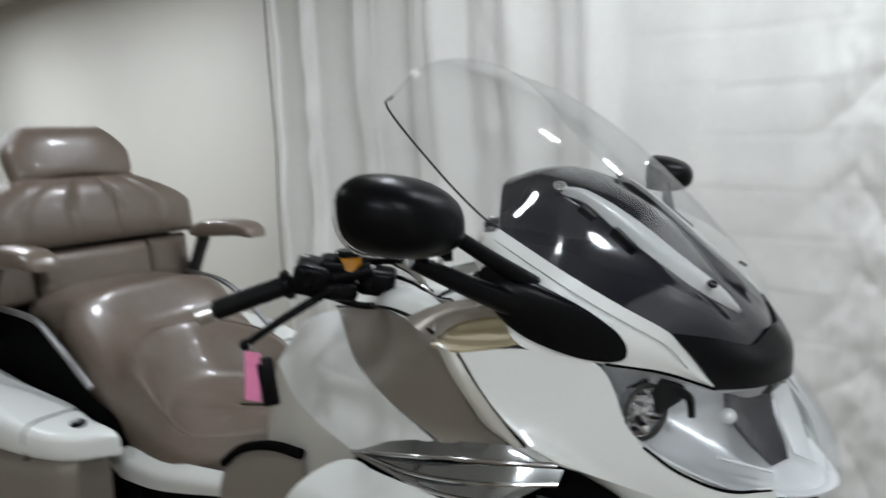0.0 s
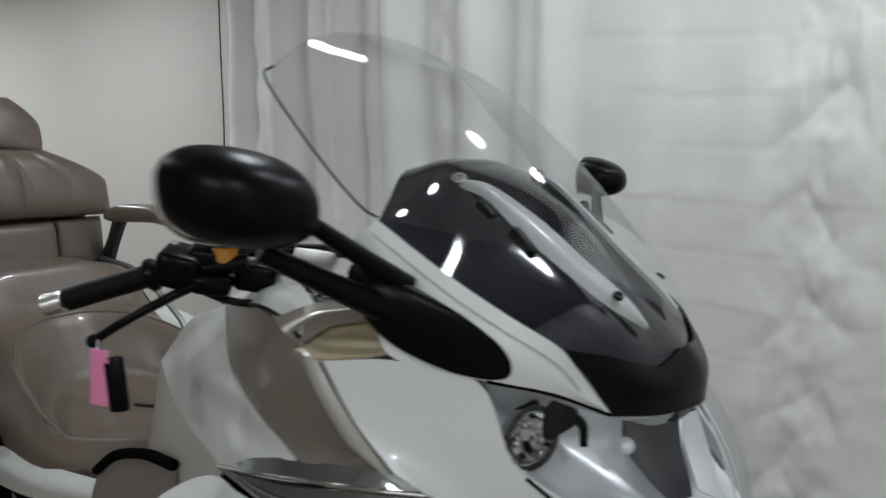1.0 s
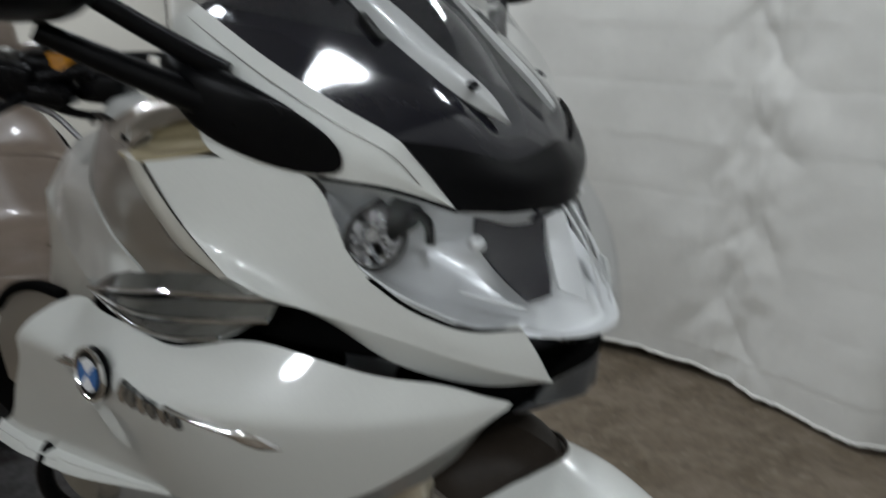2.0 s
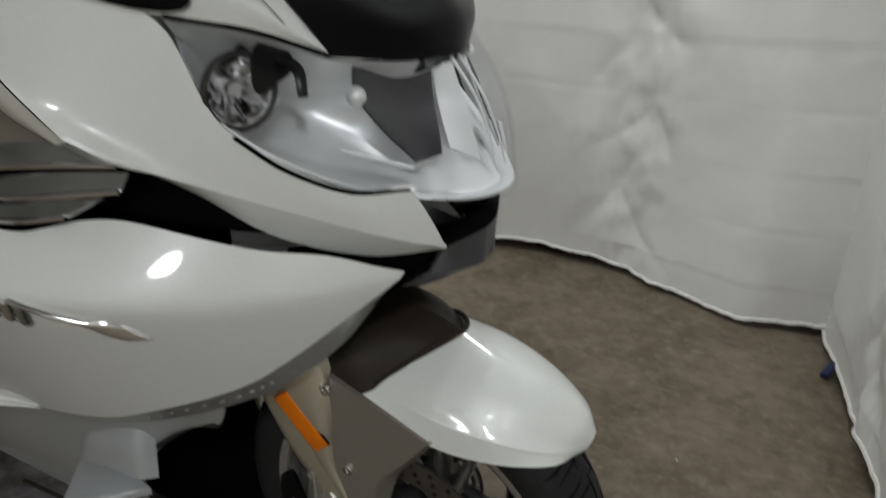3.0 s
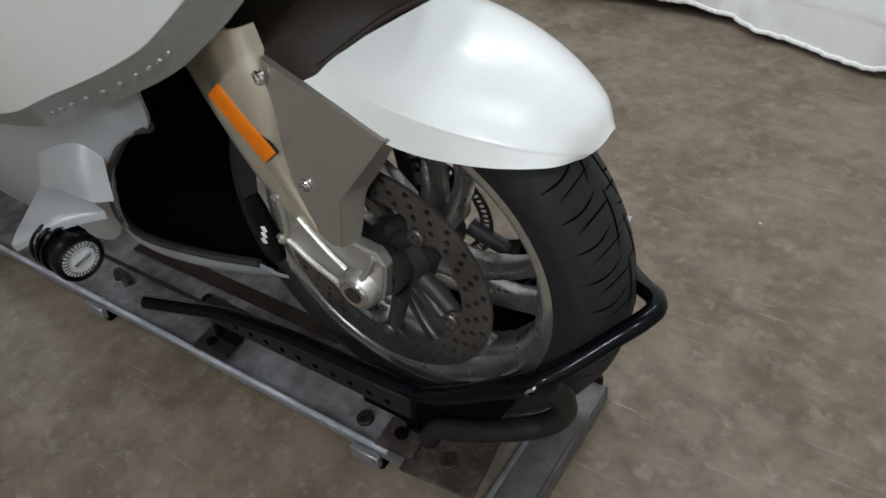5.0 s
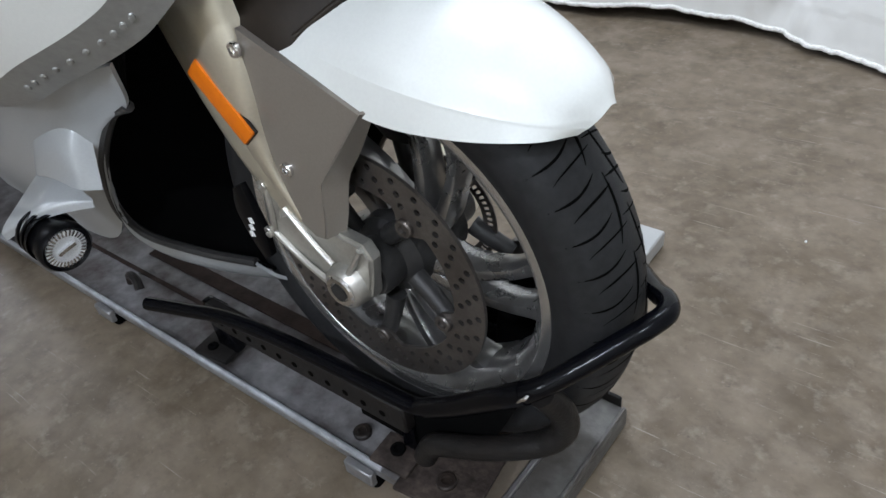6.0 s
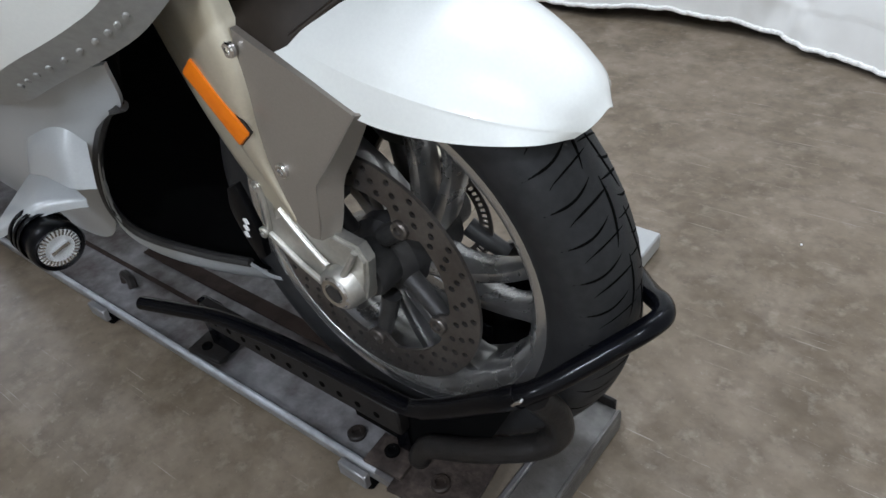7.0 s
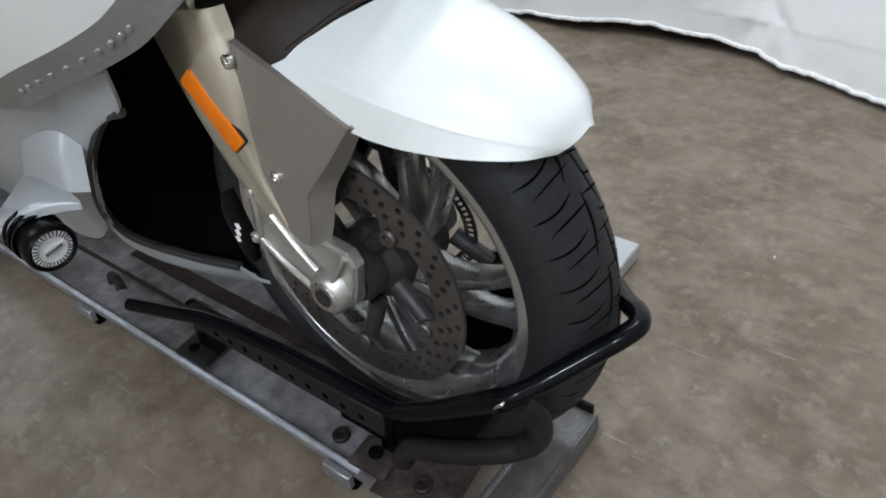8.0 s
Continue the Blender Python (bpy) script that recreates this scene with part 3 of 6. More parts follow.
# fork: axle casting, leg, cover plate, marker
axle_case = part("fork_leg", skin_bm([superloop(c, a, b, u, (0, 1, 0), 16, 3) for c, a, b, u in (
    ((-0.040, -0.100, 0.400), 0.034, 0.010, (0.62, 0, 0.78)), ((-0.100, -0.102, 0.470), 0.034, 0.013, (0.75, 0, 0.66)),
    ((-0.135, -0.104, 0.545), 0.040, 0.014, (0.85, 0, 0.52)), ((-0.165, -0.104, 0.64), 0.048, 0.016, (0.9, 0, 0.42)), ((-0.19, -0.104, 0.75), 0.05, 0.018, (0.95, 0, 0.3)))], True, 40), M_CHAMP, bike, "champagne metal fork leg")
cast = side_plate_bm([(-0.128, 0.388), (-0.118, 0.450), (-0.100, 0.466), (-0.088, 0.440), (-0.092, 0.412), (-0.060, 0.432), (-0.030, 0.425), (0.000, 0.414), (0.032, 0.410), (0.043, 0.392), (0.038, 0.362), (0.030, 0.335), (0.012, 0.317), (-0.014, 0.314), (-0.032, 0.330), (-0.060, 0.346), (-0.100, 0.368)], -0.112, 0.020)
bmesh.ops.bevel(cast, geom=[e for e in cast.edges if len(e.link_faces) == 2 and e.calc_face_angle(0) > 1.2], offset=0.004, segments=2, affect="EDGES")
part("axle_casting", cast, M_ALU, axle_case, "ribbed cast aluminium axle carrier")
for rib in ([(-0.112, -0.114, 0.380), (-0.070, -0.116, 0.355), (-0.028, -0.118, 0.338)], [(-0.082, -0.113, 0.425), (-0.045, -0.116, 0.392), (-0.014, -0.119, 0.372)], [(0.030, -0.113, 0.404), (0.020, -0.116, 0.385), (0.010, -0.120, 0.368)], [(-0.108, -0.113, 0.455), (-0.106, -0.114, 0.42), (-0.112, -0.114, 0.385)]):
    part("casting_rib", tube_bm(rib, 0.0042, 8, 10), M_ALU, axle_case)
part("axle_boss", cyl_bm((0, -0.088, 0.345), (0, -0.128, 0.345), 0.032, 32, 0.004, 0.027), M_ALU, axle_case, "cast aluminium axle boss")
part("axle_bolt", lathe_bm([(0.006, -0.126), (0.013, -0.126), (0.013, -0.131), (0.019, -0.131), (0.021, -0.129), (0.020, -0.122), (0.006, -0.122)], 24, AX), M_CHROME, axle_case, "hollow chrome axle bolt")
# solid dark plug on the bolt face paints the shade of its hollow
part("socket_shade", cyl_bm((0, -0.1285, 0.345), (0, -0.1316, 0.345), 0.0125, 6), M_HUB, axle_case, "dark hexagonal plug for the shade in the bolt")
part("fork_leg", flip(skin_bm([superloop(c, a, b, u, (0, 1, 0), 16, 3) for c, a, b, u in (
    ((0.006, -0.108, 0.335), 0.024, 0.016, (0.75, 0, -0.66)), ((-0.022, -0.108, 0.358), 0.034, 0.016, (0.66, 0, 0.75)),
    ((-0.100, -0.108, 0.455), 0.034, 0.015, (0.75, 0, 0.66)), ((-0.165, -0.110, 0.64), 0.048, 0.018, (0.9, 0, 0.42)), ((-0.19, -0.108, 0.75), 0.05, 0.02, (0.95, 0, 0.3)))], True, 30)), M_CHAMP, bike, "champagne metal fork leg")
cover = part("fork_cover", side_plate_bm([(-0.062, 0.642), (-0.026, 0.626), (0.030, 0.604), (0.080, 0.582), (0.032, 0.522), (0.004, 0.486), (-0.004, 0.440), (-0.012, 0.411), (-0.026, 0.410), (-0.043, 0.422), (-0.058, 0.475), (-0.071, 0.531), (-0.066, 0.585)], -0.121, 0.008), M_TAUPE, bike, "taupe satin fork cover plate")
sheet("cover_return", [[(0.082, -0.121, 0.583), (0.034, -0.121, 0.522), (0.006, -0.121, 0.486), (-0.002, -0.121, 0.440), (-0.010, -0.121, 0.411)], [(0.088, -0.108, 0.580), (0.052, -0.100, 0.528), (0.024, -0.098, 0.488), (0.011, -0.098, 0.443), (0.002, -0.100, 0.413)]], M_TAUPE, cover, "", 14, 4, 0.003, (-0.1, 0, 0.5), both=False)
sheet("leg_cover", [[(-0.200, -0.108, 0.652), (-0.162, -0.112, 0.597), (-0.132, -0.114, 0.552), (-0.100, -0.116, 0.509), (-0.078, -0.117, 0.467), (-0.049, -0.117, 0.420)],
                    [(-0.175, -0.128, 0.660), (-0.142, -0.129, 0.600), (-0.117, -0.130, 0.556), (-0.093, -0.129, 0.514), (-0.074, -0.125, 0.471), (-0.048, -0.121, 0.422)],
                    [(-0.125, -0.137, 0.668), (-0.098, -0.136, 0.608), (-0.084, -0.135, 0.568), (-0.078, -0.132, 0.528), (-0.068, -0.127, 0.479), (-0.045, -0.122, 0.426)],
                    [(-0.085, -0.129, 0.671), (-0.070, -0.129, 0.614), (-0.067, -0.129, 0.574), (-0.068, -0.128, 0.534), (-0.063, -0.125, 0.484), (-0.043, -0.121, 0.428)],
                    [(-0.072, -0.108, 0.672), (-0.060, -0.110, 0.616), (-0.060, -0.114, 0.576), (-0.064, -0.118, 0.536), (-0.061, -0.119, 0.485), (-0.042, -0.119, 0.428)]], M_CHAMP, bike, "champagne metal fork leg cover", 34, 20, 0.004, (-0.1, 0, 0.5), smooth=60)
for p in ((-0.042, -0.1225, 0.493), (-0.066, -0.1255, 0.622)):
    bolt("screw", p, (0, -1, 0), 0.0085, M_CHROME, bike)
marker = part("side_marker", box_bm((0.094, 0.007, 0.028), (-0.103, -0.1335, 0.5635), (0, 49, 0), 0.0025), M_ORANGE, bike, "orange side reflector")
part("marker_base", box_bm((0.0955, 0.004, 0.0305), (-0.103, -0.1318, 0.5635), (0, 49, 0), 0.001), M_PLATE, marker)
# brake hose guard with its plain mark
guard = part("hose_guard", skin_bm([superloop(c, a, b, (0.85, 0, 0.5), (0, 1, 0), 12, 4) for c, a, b in (((-0.150, -0.118, 0.440), 0.012, 0.006), ((-0.146, -0.120, 0.415), 0.020, 0.007), ((-0.135, -0.120, 0.375), 0.019, 0.007), ((-0.132, -0.118, 0.340), 0.010, 0.006))], True, 16), M_BLACK, axle_case, "black plastic hose guard with a white mark")
for k in range(3):
    part("mark", box_bm((0.0085, 0.0012, 0.0085), (-0.1410 + 0.0034 * k, -0.1275, 0.377 + 0.0108 * k), (0, 72, 0), 0.0004, 1), M_PRINT, bike, "white worn mark")
for p in ((-0.110, -0.114, 0.448), (-0.116, -0.120, 0.384)):
    bolt("screw", p, (0, -1, 0), 0.0075, M_ALU, bike)
part("caliper", skin_bm([superloop(c, a, b, (1, 0, 0), (0, 1, 0), 14, 4) for c, a, b in (((-0.045, -0.074, 0.435), 0.03, 0.022), ((-0.055, -0.074, 0.47), 0.042, 0.03), ((-0.06, -0.074, 0.52), 0.045, 0.032), ((-0.05, -0.074, 0.555), 0.03, 0.022))], True, 20), M_HUB, bike, "dark grey brake caliper")
part("caliper", flip(skin_bm([superloop(c, a, b, (1, 0, 0), (0, 1, 0), 14, 4) for c, a, b in (((-0.045, -0.074, 0.435), 0.03, 0.022), ((-0.055, -0.074, 0.47), 0.042, 0.03), ((-0.06, -0.074, 0.52), 0.045, 0.032), ((-0.05, -0.074, 0.555), 0.03, 0.022))], True, 20)), M_HUB, bike, "dark grey brake caliper")

# front mudguard
FEND = [[(0.080, 0, 0.681), (0.140, 0, 0.661), (0.200, 0, 0.637), (0.247, 0, 0.603), (0.2635, 0, 0.573)],
        [(0.052, -0.048, 0.668), (0.122, -0.052, 0.652), (0.188, -0.046, 0.627), (0.241, -0.032, 0.594), (0.2625, -0.010, 0.570)],
        [(0.012, -0.088, 0.646), (0.098, -0.093, 0.628), (0.172, -0.080, 0.607), (0.231, -0.054, 0.583), (0.2600, -0.018, 0.566)],
        [(-0.002, -0.103, 0.631), (0.087, -0.107, 0.613), (0.166, -0.096, 0.597), (0.228, -0.064, 0.578), (0.2560, -0.024, 0.562)],
        [(-0.007, -0.107, 0.627), (0.084, -0.110, 0.607), (0.164, -0.099, 0.592), (0.227, -0.067, 0.575), (0.2545, -0.026, 0.561)],
        [(-0.030, -0.120, 0.617), (0.080, -0.117, 0.577), (0.164, -0.106, 0.570), (0.227, -0.075, 0.566), (0.2480, -0.031, 0.556)]]
fender_rows = FEND[::-1] + [[(x, -y, z) for x, y, z in r] for r in FEND[1:]]
fender = sheet("front_mudguard", fender_rows, M_WHITE, bike, "pearl-white front mudguard", 36, 71, 0.004, (0, 0, 0.345), both=False, smooth=50)
# bridge between fork and mudguard, its colour darkened for the shade under the fairing
sheet("fork_bridge", [[(-0.034, -0.117, 0.614), (-0.07, -0.113, 0.638), (-0.13, -0.106, 0.665)], [(-0.004, -0.102, 0.630), (-0.035, -0.097, 0.660), (-0.10, -0.09, 0.690)], [(0.046, -0.052, 0.666), (0.010, -0.052, 0.688), (-0.06, -0.05, 0.702)], [(0.076, 0, 0.679), (0.023, 0, 0.697), (-0.05, 0, 0.704)]],
      M_BRIDGE, bike, "fork bridge cover, coloured dark brown for shade", 14, 20, 0.004, (-0.2, 0, 0.5))
tube("bridge_rim", [(-0.004, -0.101, 0.634), (0.047, -0.051, 0.672), (0.078, 0, 0.684), (0.047, 0.051, 0.672), (-0.004, 0.101, 0.634)], 0.0034, M_BRIDGE, bike, "dark brown rim behind the mudguard", 10, 40)
part("bridge_bracket", side_plate_bm([(-0.09, 0.628), (-0.055, 0.632), (-0.03, 0.622), (-0.06, 0.605), (-0.088, 0.602)], -0.116, 0.006), M_HUB, bike)

# lower fairing flank
FL_TOP = [(-0.80, -0.29, 0.60), (-0.735, -0.29, 0.685), (-0.655, -0.30, 0.768), (-0.60, -0.30, 0.843), (-0.535, -0.30, 0.884), (-0.46, -0.306, 0.890), (-0.367, -0.320, 0.893), (-0.282, -0.323, 0.888), (-0.215, -0.304, 0.902), (-0.159, -0.278, 0.900), (-0.056, -0.204, 0.872), (0.004, -0.180, 0.858), (0.062, -0.140, 0.830)]
FL_LOW = [(-0.88, -0.245, 0.552), (-0.77, -0.26, 0.553), (-0.66, -0.264, 0.556), (-0.53, -0.272, 0.566), (-0.42, -0.272, 0.580), (-0.297, -0.266, 0.604), (-0.217, -0.257, 0.636), (-0.119, -0.236, 0.677), (-0.06, -0.203, 0.716), (0.058, -0.141, 0.822)]


def flank_y(x, z):
    """How far out the fairing flank stands: a leaning upper face and a tucked-in lower face, with a soft edge between them."""
    tuck = 1 - 0.4 * min(1.0, max(0.0, (-0.45 - x) / 0.35))
    x = x if x > -0.5 else -0.5 + 0.15 * (x + 0.5)
    u, v = (x + 0.3) / 0.3, (z - 0.83) / 0.1
    a = -0.3716 + 0.053 * u + 0.1151 * u * u + 0.0009 * u ** 3 + v * (0.0793 - 0.0243 * u)
    b = -0.3649 + 0.0366 * u + 0.0935 * u * u + 0.0251 * u ** 3 - v * tuck * (0.043 + 0.0106 * u - 0.0031 * u * u)
    return 0.5 * (a + b + math.sqrt((a - b) ** 2 + 0.000144)) - 0.0036


FL_TOP, FL_LOW = ([(p.x, flank_y(p.x, p.z), p.z) for p in cr(row, 33)] for row in (FL_TOP, FL_LOW))
FL_ROWS = [[(x, flank_y(x, z), z) for x, z in ((a[0] + (b[0] - a[0]) * k / 24, a[2] + (b[2] - a[2]) * k / 24) for a, b in zip(FL_TOP, FL_LOW))] for k in range(25)]
LIP = [(x, y, z, min(1.0, max(0.05, (-0.40 - x) / 0.25))) for x, y, z in FL_LOW if x < -0.40]
sheet("fairing_lip", [[(x, y + 0.003, z + 0.003) for x, y, z, w in LIP], [(x, y - 0.012 * w, z - 0.006 * w) for x, y, z, w in LIP], [(x, y - 0.020 * w, z - 0.020 * w) for x, y, z, w in LIP]], M_WHITE, bike, "pearl-white turned-out lip of the side panel", 30, 8, 0.004, (-0.3, 0, 0.9), smooth=70)
sheet("lower_fairing", FL_ROWS, M_WHITE, bike, "pearl-white lower fairing side panel", 70, 49, 0.005, (-0.3, 0, 0.75), smooth=70)
FL_RET = [(x, y + 0.032, z - 0.034) for x, y, z in FL_LOW[:-2]] + [(0.03, -0.10, 0.795)]
sheet("fairing_lip", [FL_LOW, FL_RET], M_GREYP, bike, "grey ribbed plastic lip of the fairing", 40, 5, 0.004, (-0.3, 0, 0.9))
lip_in, lip_out = cr(FL_RET, 80), cr(FL_LOW, 80)
for k in range(10):
    p, q = lip_out[50 + 2 * k], lip_in[50 + 2 * k]
    d = (lip_out[51 + 2 * k] - p).normalized()
    n = d.cross(q - p).normalized()
    n = -n if n.z > 0 else n
    c = p.lerp(q, 0.55) + n * 0.001
    rows_ = [[c + n * h + r * (math.cos(w) * d + math.sin(w) * (q - p).normalized()) for w in (2 * math.pi * j / 12 for j in range(12))] for r, h in ((0.0048, -0.001), (0.0040, 0.0005), (0.0020, 0.0010))]
    bm = skin_bm(rows_)
    part("lip_stud", bm, M_GREYP, bike)

# upper front fairing
UP_LOW = [(-0.181, -0.324, 0.997), (-0.147, -0.308, 0.978), (-0.114, -0.266, 0.950), (-0.060, -0.224, 0.922), (0.036, -0.161, 0.880), (0.095, -0.101, 0.850)]
UP_MID = [(-0.240, -0.329, 1.050), (-0.195, -0.312, 1.032), (-0.135, -0.276, 1.005), (-0.065, -0.228, 0.955), (0.025, -0.172, 0.905), (0.084, -0.118, 0.890)]
UP_TOP = [(-0.279, -0.335, 1.110), (-0.200, -0.303, 1.118), (-0.118, -0.256, 1.096), (-0.075, -0.232, 0.996), (0.018, -0.175, 0.930), (0.068, -0.133, 0.928)]
upper = sheet("front_fairing", [UP_TOP, UP_MID, UP_LOW], M_WHITE, bike, "pearl-white front fairing panel", 48, 20, 0.005, (-0.3, 0, 0.95))
UP_RET = [(-0.205, -0.280, 0.975), (-0.165, -0.262, 0.953), (-0.115, -0.236, 0.922), (-0.056, -0.199, 0.874), (0.018, -0.142, 0.842), (0.088, -0.092, 0.843)]
sheet("fairing_lip", [UP_LOW, UP_RET], M_WHITE, bike, "", 30, 4, 0.004, (-0.3, 0, 1.1))
S_TOP = [(-0.262, -0.258, 1.266), (-0.170, -0.254, 1.215), (-0.105, -0.229, 1.173), (-0.050, -0.198, 1.136), (-0.026, -0.180, 1.104), (0.002, -0.161, 1.062)]
S_LOW = [(-0.285, -0.285, 1.225), (-0.235, -0.300, 1.160), (-0.200, -0.303, 1.120), (-0.120, -0.256, 1.100), (-0.055, -0.207, 1.086), (0.000, -0.163, 1.060)]
S_MID = [(0.5 * (a[0] + b[0]) - 0.003, 0.5 * (a[1] + b[1]) - 0.008, 0.5 * (a[2] + b[2]) + 0.004) for a, b in zip(S_TOP, S_LOW)]
sheet("fairing_cheek", [S_TOP, S_MID, S_LOW], M_WHITE, bike, "pearl-white fairing cheek below the screen", 36, 14, 0.005, (-0.3, 0, 1.0))
tube("seam", [(x + 0.000, y - 0.012, z - 0.014) for x, y, z in S_TOP[:5]], 0.0008, M_GREYP, bike, "", 6)

# cowl round the instruments, from cheek to cheek
C_MID = [(-0.300, -0.190, 1.285), (-0.225, -0.165, 1.288), (-0.120, -0.140, 1.222), (-0.030, -0.115, 1.158), (0.010, -0.110, 1.105), (0.032, -0.085, 1.056)]
C_TOP = [(-0.350, -0.090, 1.318), (-0.275, -0.085, 1.327), (-0.150, -0.070, 1.262), (-0.050, -0.055, 1.176), (0.020, -0.050, 1.110), (0.050, -0.040, 1.052)]
C_CEN = [(-0.360, 0, 1.325), (-0.284, 0, 1.335), (-0.150, 0, 1.275), (-0.055, 0, 1.185), (0.024, 0, 1.112), (0.058, 0, 1.052)]
mir = lambda r: [(x, -y, z) for x, y, z in r]
sheet("screen_cowl", [S_TOP, C_MID, C_TOP, C_CEN, mir(C_TOP), mir(C_MID), mir(S_TOP)], M_COWL, bike, "dark grey glossy cowl below the windscreen", 40, 50, 0.004, (-0.3, 0, 1.0), both=False, smooth=50)
N_TOP = [(-0.044, -0.198, 1.135), (-0.004, -0.146, 1.121), (0.026, -0.085, 1.101), (0.036, -0.035, 1.106), (0.038, 0, 1.112)]
N_MID = [(-0.018, -0.182, 1.098), (0.022, -0.130, 1.086), (0.048, -0.078, 1.075), (0.058, -0.035, 1.076), (0.061, 0, 1.078)]
N_LOW = [(0.004, -0.163, 1.058), (0.034, -0.102, 1.047), (0.052, -0.055, 1.043), (0.062, -0.02, 1.041), (0.064, 0, 1.041)]
sheet("nose_cowl", [r + mir(r)[-2::-1] for r in (N_TOP, N_MID, N_LOW)], M_BLACK, bike, "black nose cowl above the headlamp", 40, 12, 0.004, (-0.3, 0, 1.0), both=False, smooth=50)
part("nose_chin", skin_bm([superloop((0.030 - 1.5 * y * y, y, 1.036), 0.026, 0.010, (1, 0, 0), (0, 0, 1), 14, 3) for y in (-0.06, -0.03, 0, 0.03, 0.06)], True, 20), M_COWL, bike)
STR_U = [(-0.245, -0.115, 1.312), (-0.205, -0.095, 1.306), (-0.140, -0.075, 1.264), (-0.080, -0.064, 1.216), (-0.022, -0.056, 1.171), (0.008, -0.060, 1.140)]
STR_L = [(-0.240, -0.127, 1.303), (-0.196, -0.119, 1.288), (-0.140, -0.119, 1.243), (-0.085, -0.112, 1.203), (-0.030, -0.094, 1.164), (0.004, -0.067, 1.139)]
strip = sheet("screen_rail", [STR_U, [(0.5 * (a[0] + b[0]), 0.5 * (a[1] + b[1]) - 0.003, 0.5 * (a[2] + b[2]) + 0.005) for a, b in zip(STR_U, STR_L)], STR_L], M_RAIL, bike, "grey-white trim strip beside the screen", 30, 10, 0.006, (-0.3, 0, 1.0))
for sgn in (-1, 1):
    bolt("screw", (-0.026, sgn * 0.086, 1.180), (0.45, sgn * 0.3, 0.8), 0.007, M_BLACK, bike)
    bolt("screw", (-0.238, sgn * 0.121, 1.313), (0.3, sgn * 0.55, 0.75), 0.010, M_CHROME, bike, "chrome screw")
    part("rail_notch", box_bm((0.030, 0.012, 0.012), (-0.190, sgn * 0.131, 1.276), (0, 38, sgn * 6), 0.003), M_BLACK, bike)
    part("rail_clip", box_bm((0.045, 0.012, 0.012), (-0.135, sgn * 0.128, 1.240), (0, 40, sgn * 8), 0.003), M_BLACK, bike)

# windscreen
W_TOP = [(-0.435, -0.272, 1.432), (-0.440, -0.255, 1.452), (-0.452, -0.180, 1.492), (-0.460, -0.090, 1.516), (-0.462, 0, 1.522)]
W_UP = [(-0.345, -0.276, 1.342), (-0.352, -0.240, 1.385), (-0.330, -0.160, 1.437), (-0.305, -0.080, 1.450), (-0.295, 0, 1.448)]
W_DN = [(-0.285, -0.268, 1.285), (-0.240, -0.215, 1.300), (-0.190, -0.140, 1.335), (-0.155, -0.070, 1.340), (-0.145, 0, 1.335)]
W_LOW = [(-0.262, -0.260, 1.270), (-0.150, -0.200, 1.247), (-0.068, -0.130, 1.222), (0.000, -0.065, 1.180), (0.030, 0, 1.144)]
screen_rows = [r + [(x, -y, z) for x, y, z in r[-2::-1]] for r in (W_TOP, W_UP, W_DN, W_LOW)]
ws = sheet("windscreen", screen_rows, M_SCREEN, bike, "clear curved windscreen", 50, 30, 0.003, (-0.6, 0, 1.2), both=False, smooth=60)
ws.visible_shadow = False
part("screen_edge", tube_bm([(x, y, z + 0.001) for x, y, z in W_TOP[1:]] + [(x, -y, z + 0.001) for x, y, z in W_TOP[-2:0:-1]], 0.0026, 8, 60), M_SCREEN, ws, "clear rounded top rim of the screen")
for sgn in (-1, 1):
    part("screen_edge", tube_bm([(x, -sgn * y, z) for x, y, z in (W_TOP[1], W_TOP[0], W_UP[0], W_DN[0], W_LOW[0])], 0.0017 if sgn < 0 else 0.0009, 6, 30), M_HUB if sgn < 0 else M_REFL, ws, "dark rim of the screen" if sgn < 0 else "bright rim of the screen")

# headlamp
H_TOP = [(-0.113, -0.250, 1.098), (-0.055, -0.204, 1.083), (0.000, -0.161, 1.058), (0.040, -0.085, 1.045), (0.060, 0, 1.042)]
H_LOW = [(-0.105, -0.247, 1.060), (-0.070, -0.228, 0.990), (0.020, -0.172, 0.930), (0.100, -0.085, 0.895), (0.136, 0, 0.888)]
H_MID = [(-0.104, -0.252, 1.085), (-0.052, -0.222, 1.045), (0.035, -0.165, 0.998), (0.092, -0.085, 0.975), (0.118, 0, 0.968)]
lamp = sheet("headlamp", [r + [(x, -y, z) for x, y, z in r[-2::-1]] for r in (H_TOP, H_MID, H_LOW)], M_LENS, bike, "clear headlamp cover across the nose", 50, 20, 0.003, (-0.3, 0, 1.0), both=False, smooth=60)
lamp.visible_shadow = False
B_TOP = [(x - 0.004, y * 0.985, z - 0.004) for x, y, z in H_TOP]
B_LOW = [(x - 0.006, y * 0.985, z + 0.004) for x, y, z in H_LOW]
B_MID = [(-0.122, -0.225, 1.070), (-0.135, -0.165, 1.030), (-0.090, -0.110, 1.000), (0.000, -0.075, 0.985), (0.030, 0, 0.980)]
B_LO2 = [(-0.110, -0.235, 1.035), (-0.115, -0.190, 0.985), (-0.040, -0.135, 0.945), (0.060, -0.075, 0.905), (0.098, 0, 0.900)]
sheet("reflector_bowl", [r + [(x, -y, z) for x, y, z in r[-2::-1]] for r in (B_TOP, B_MID, B_LO2, B_LOW)], M_REFL, lamp, "silver headlamp inside", 50, 24, 0.003, (-0.5, 0, 1.0), both=False, smooth=60)
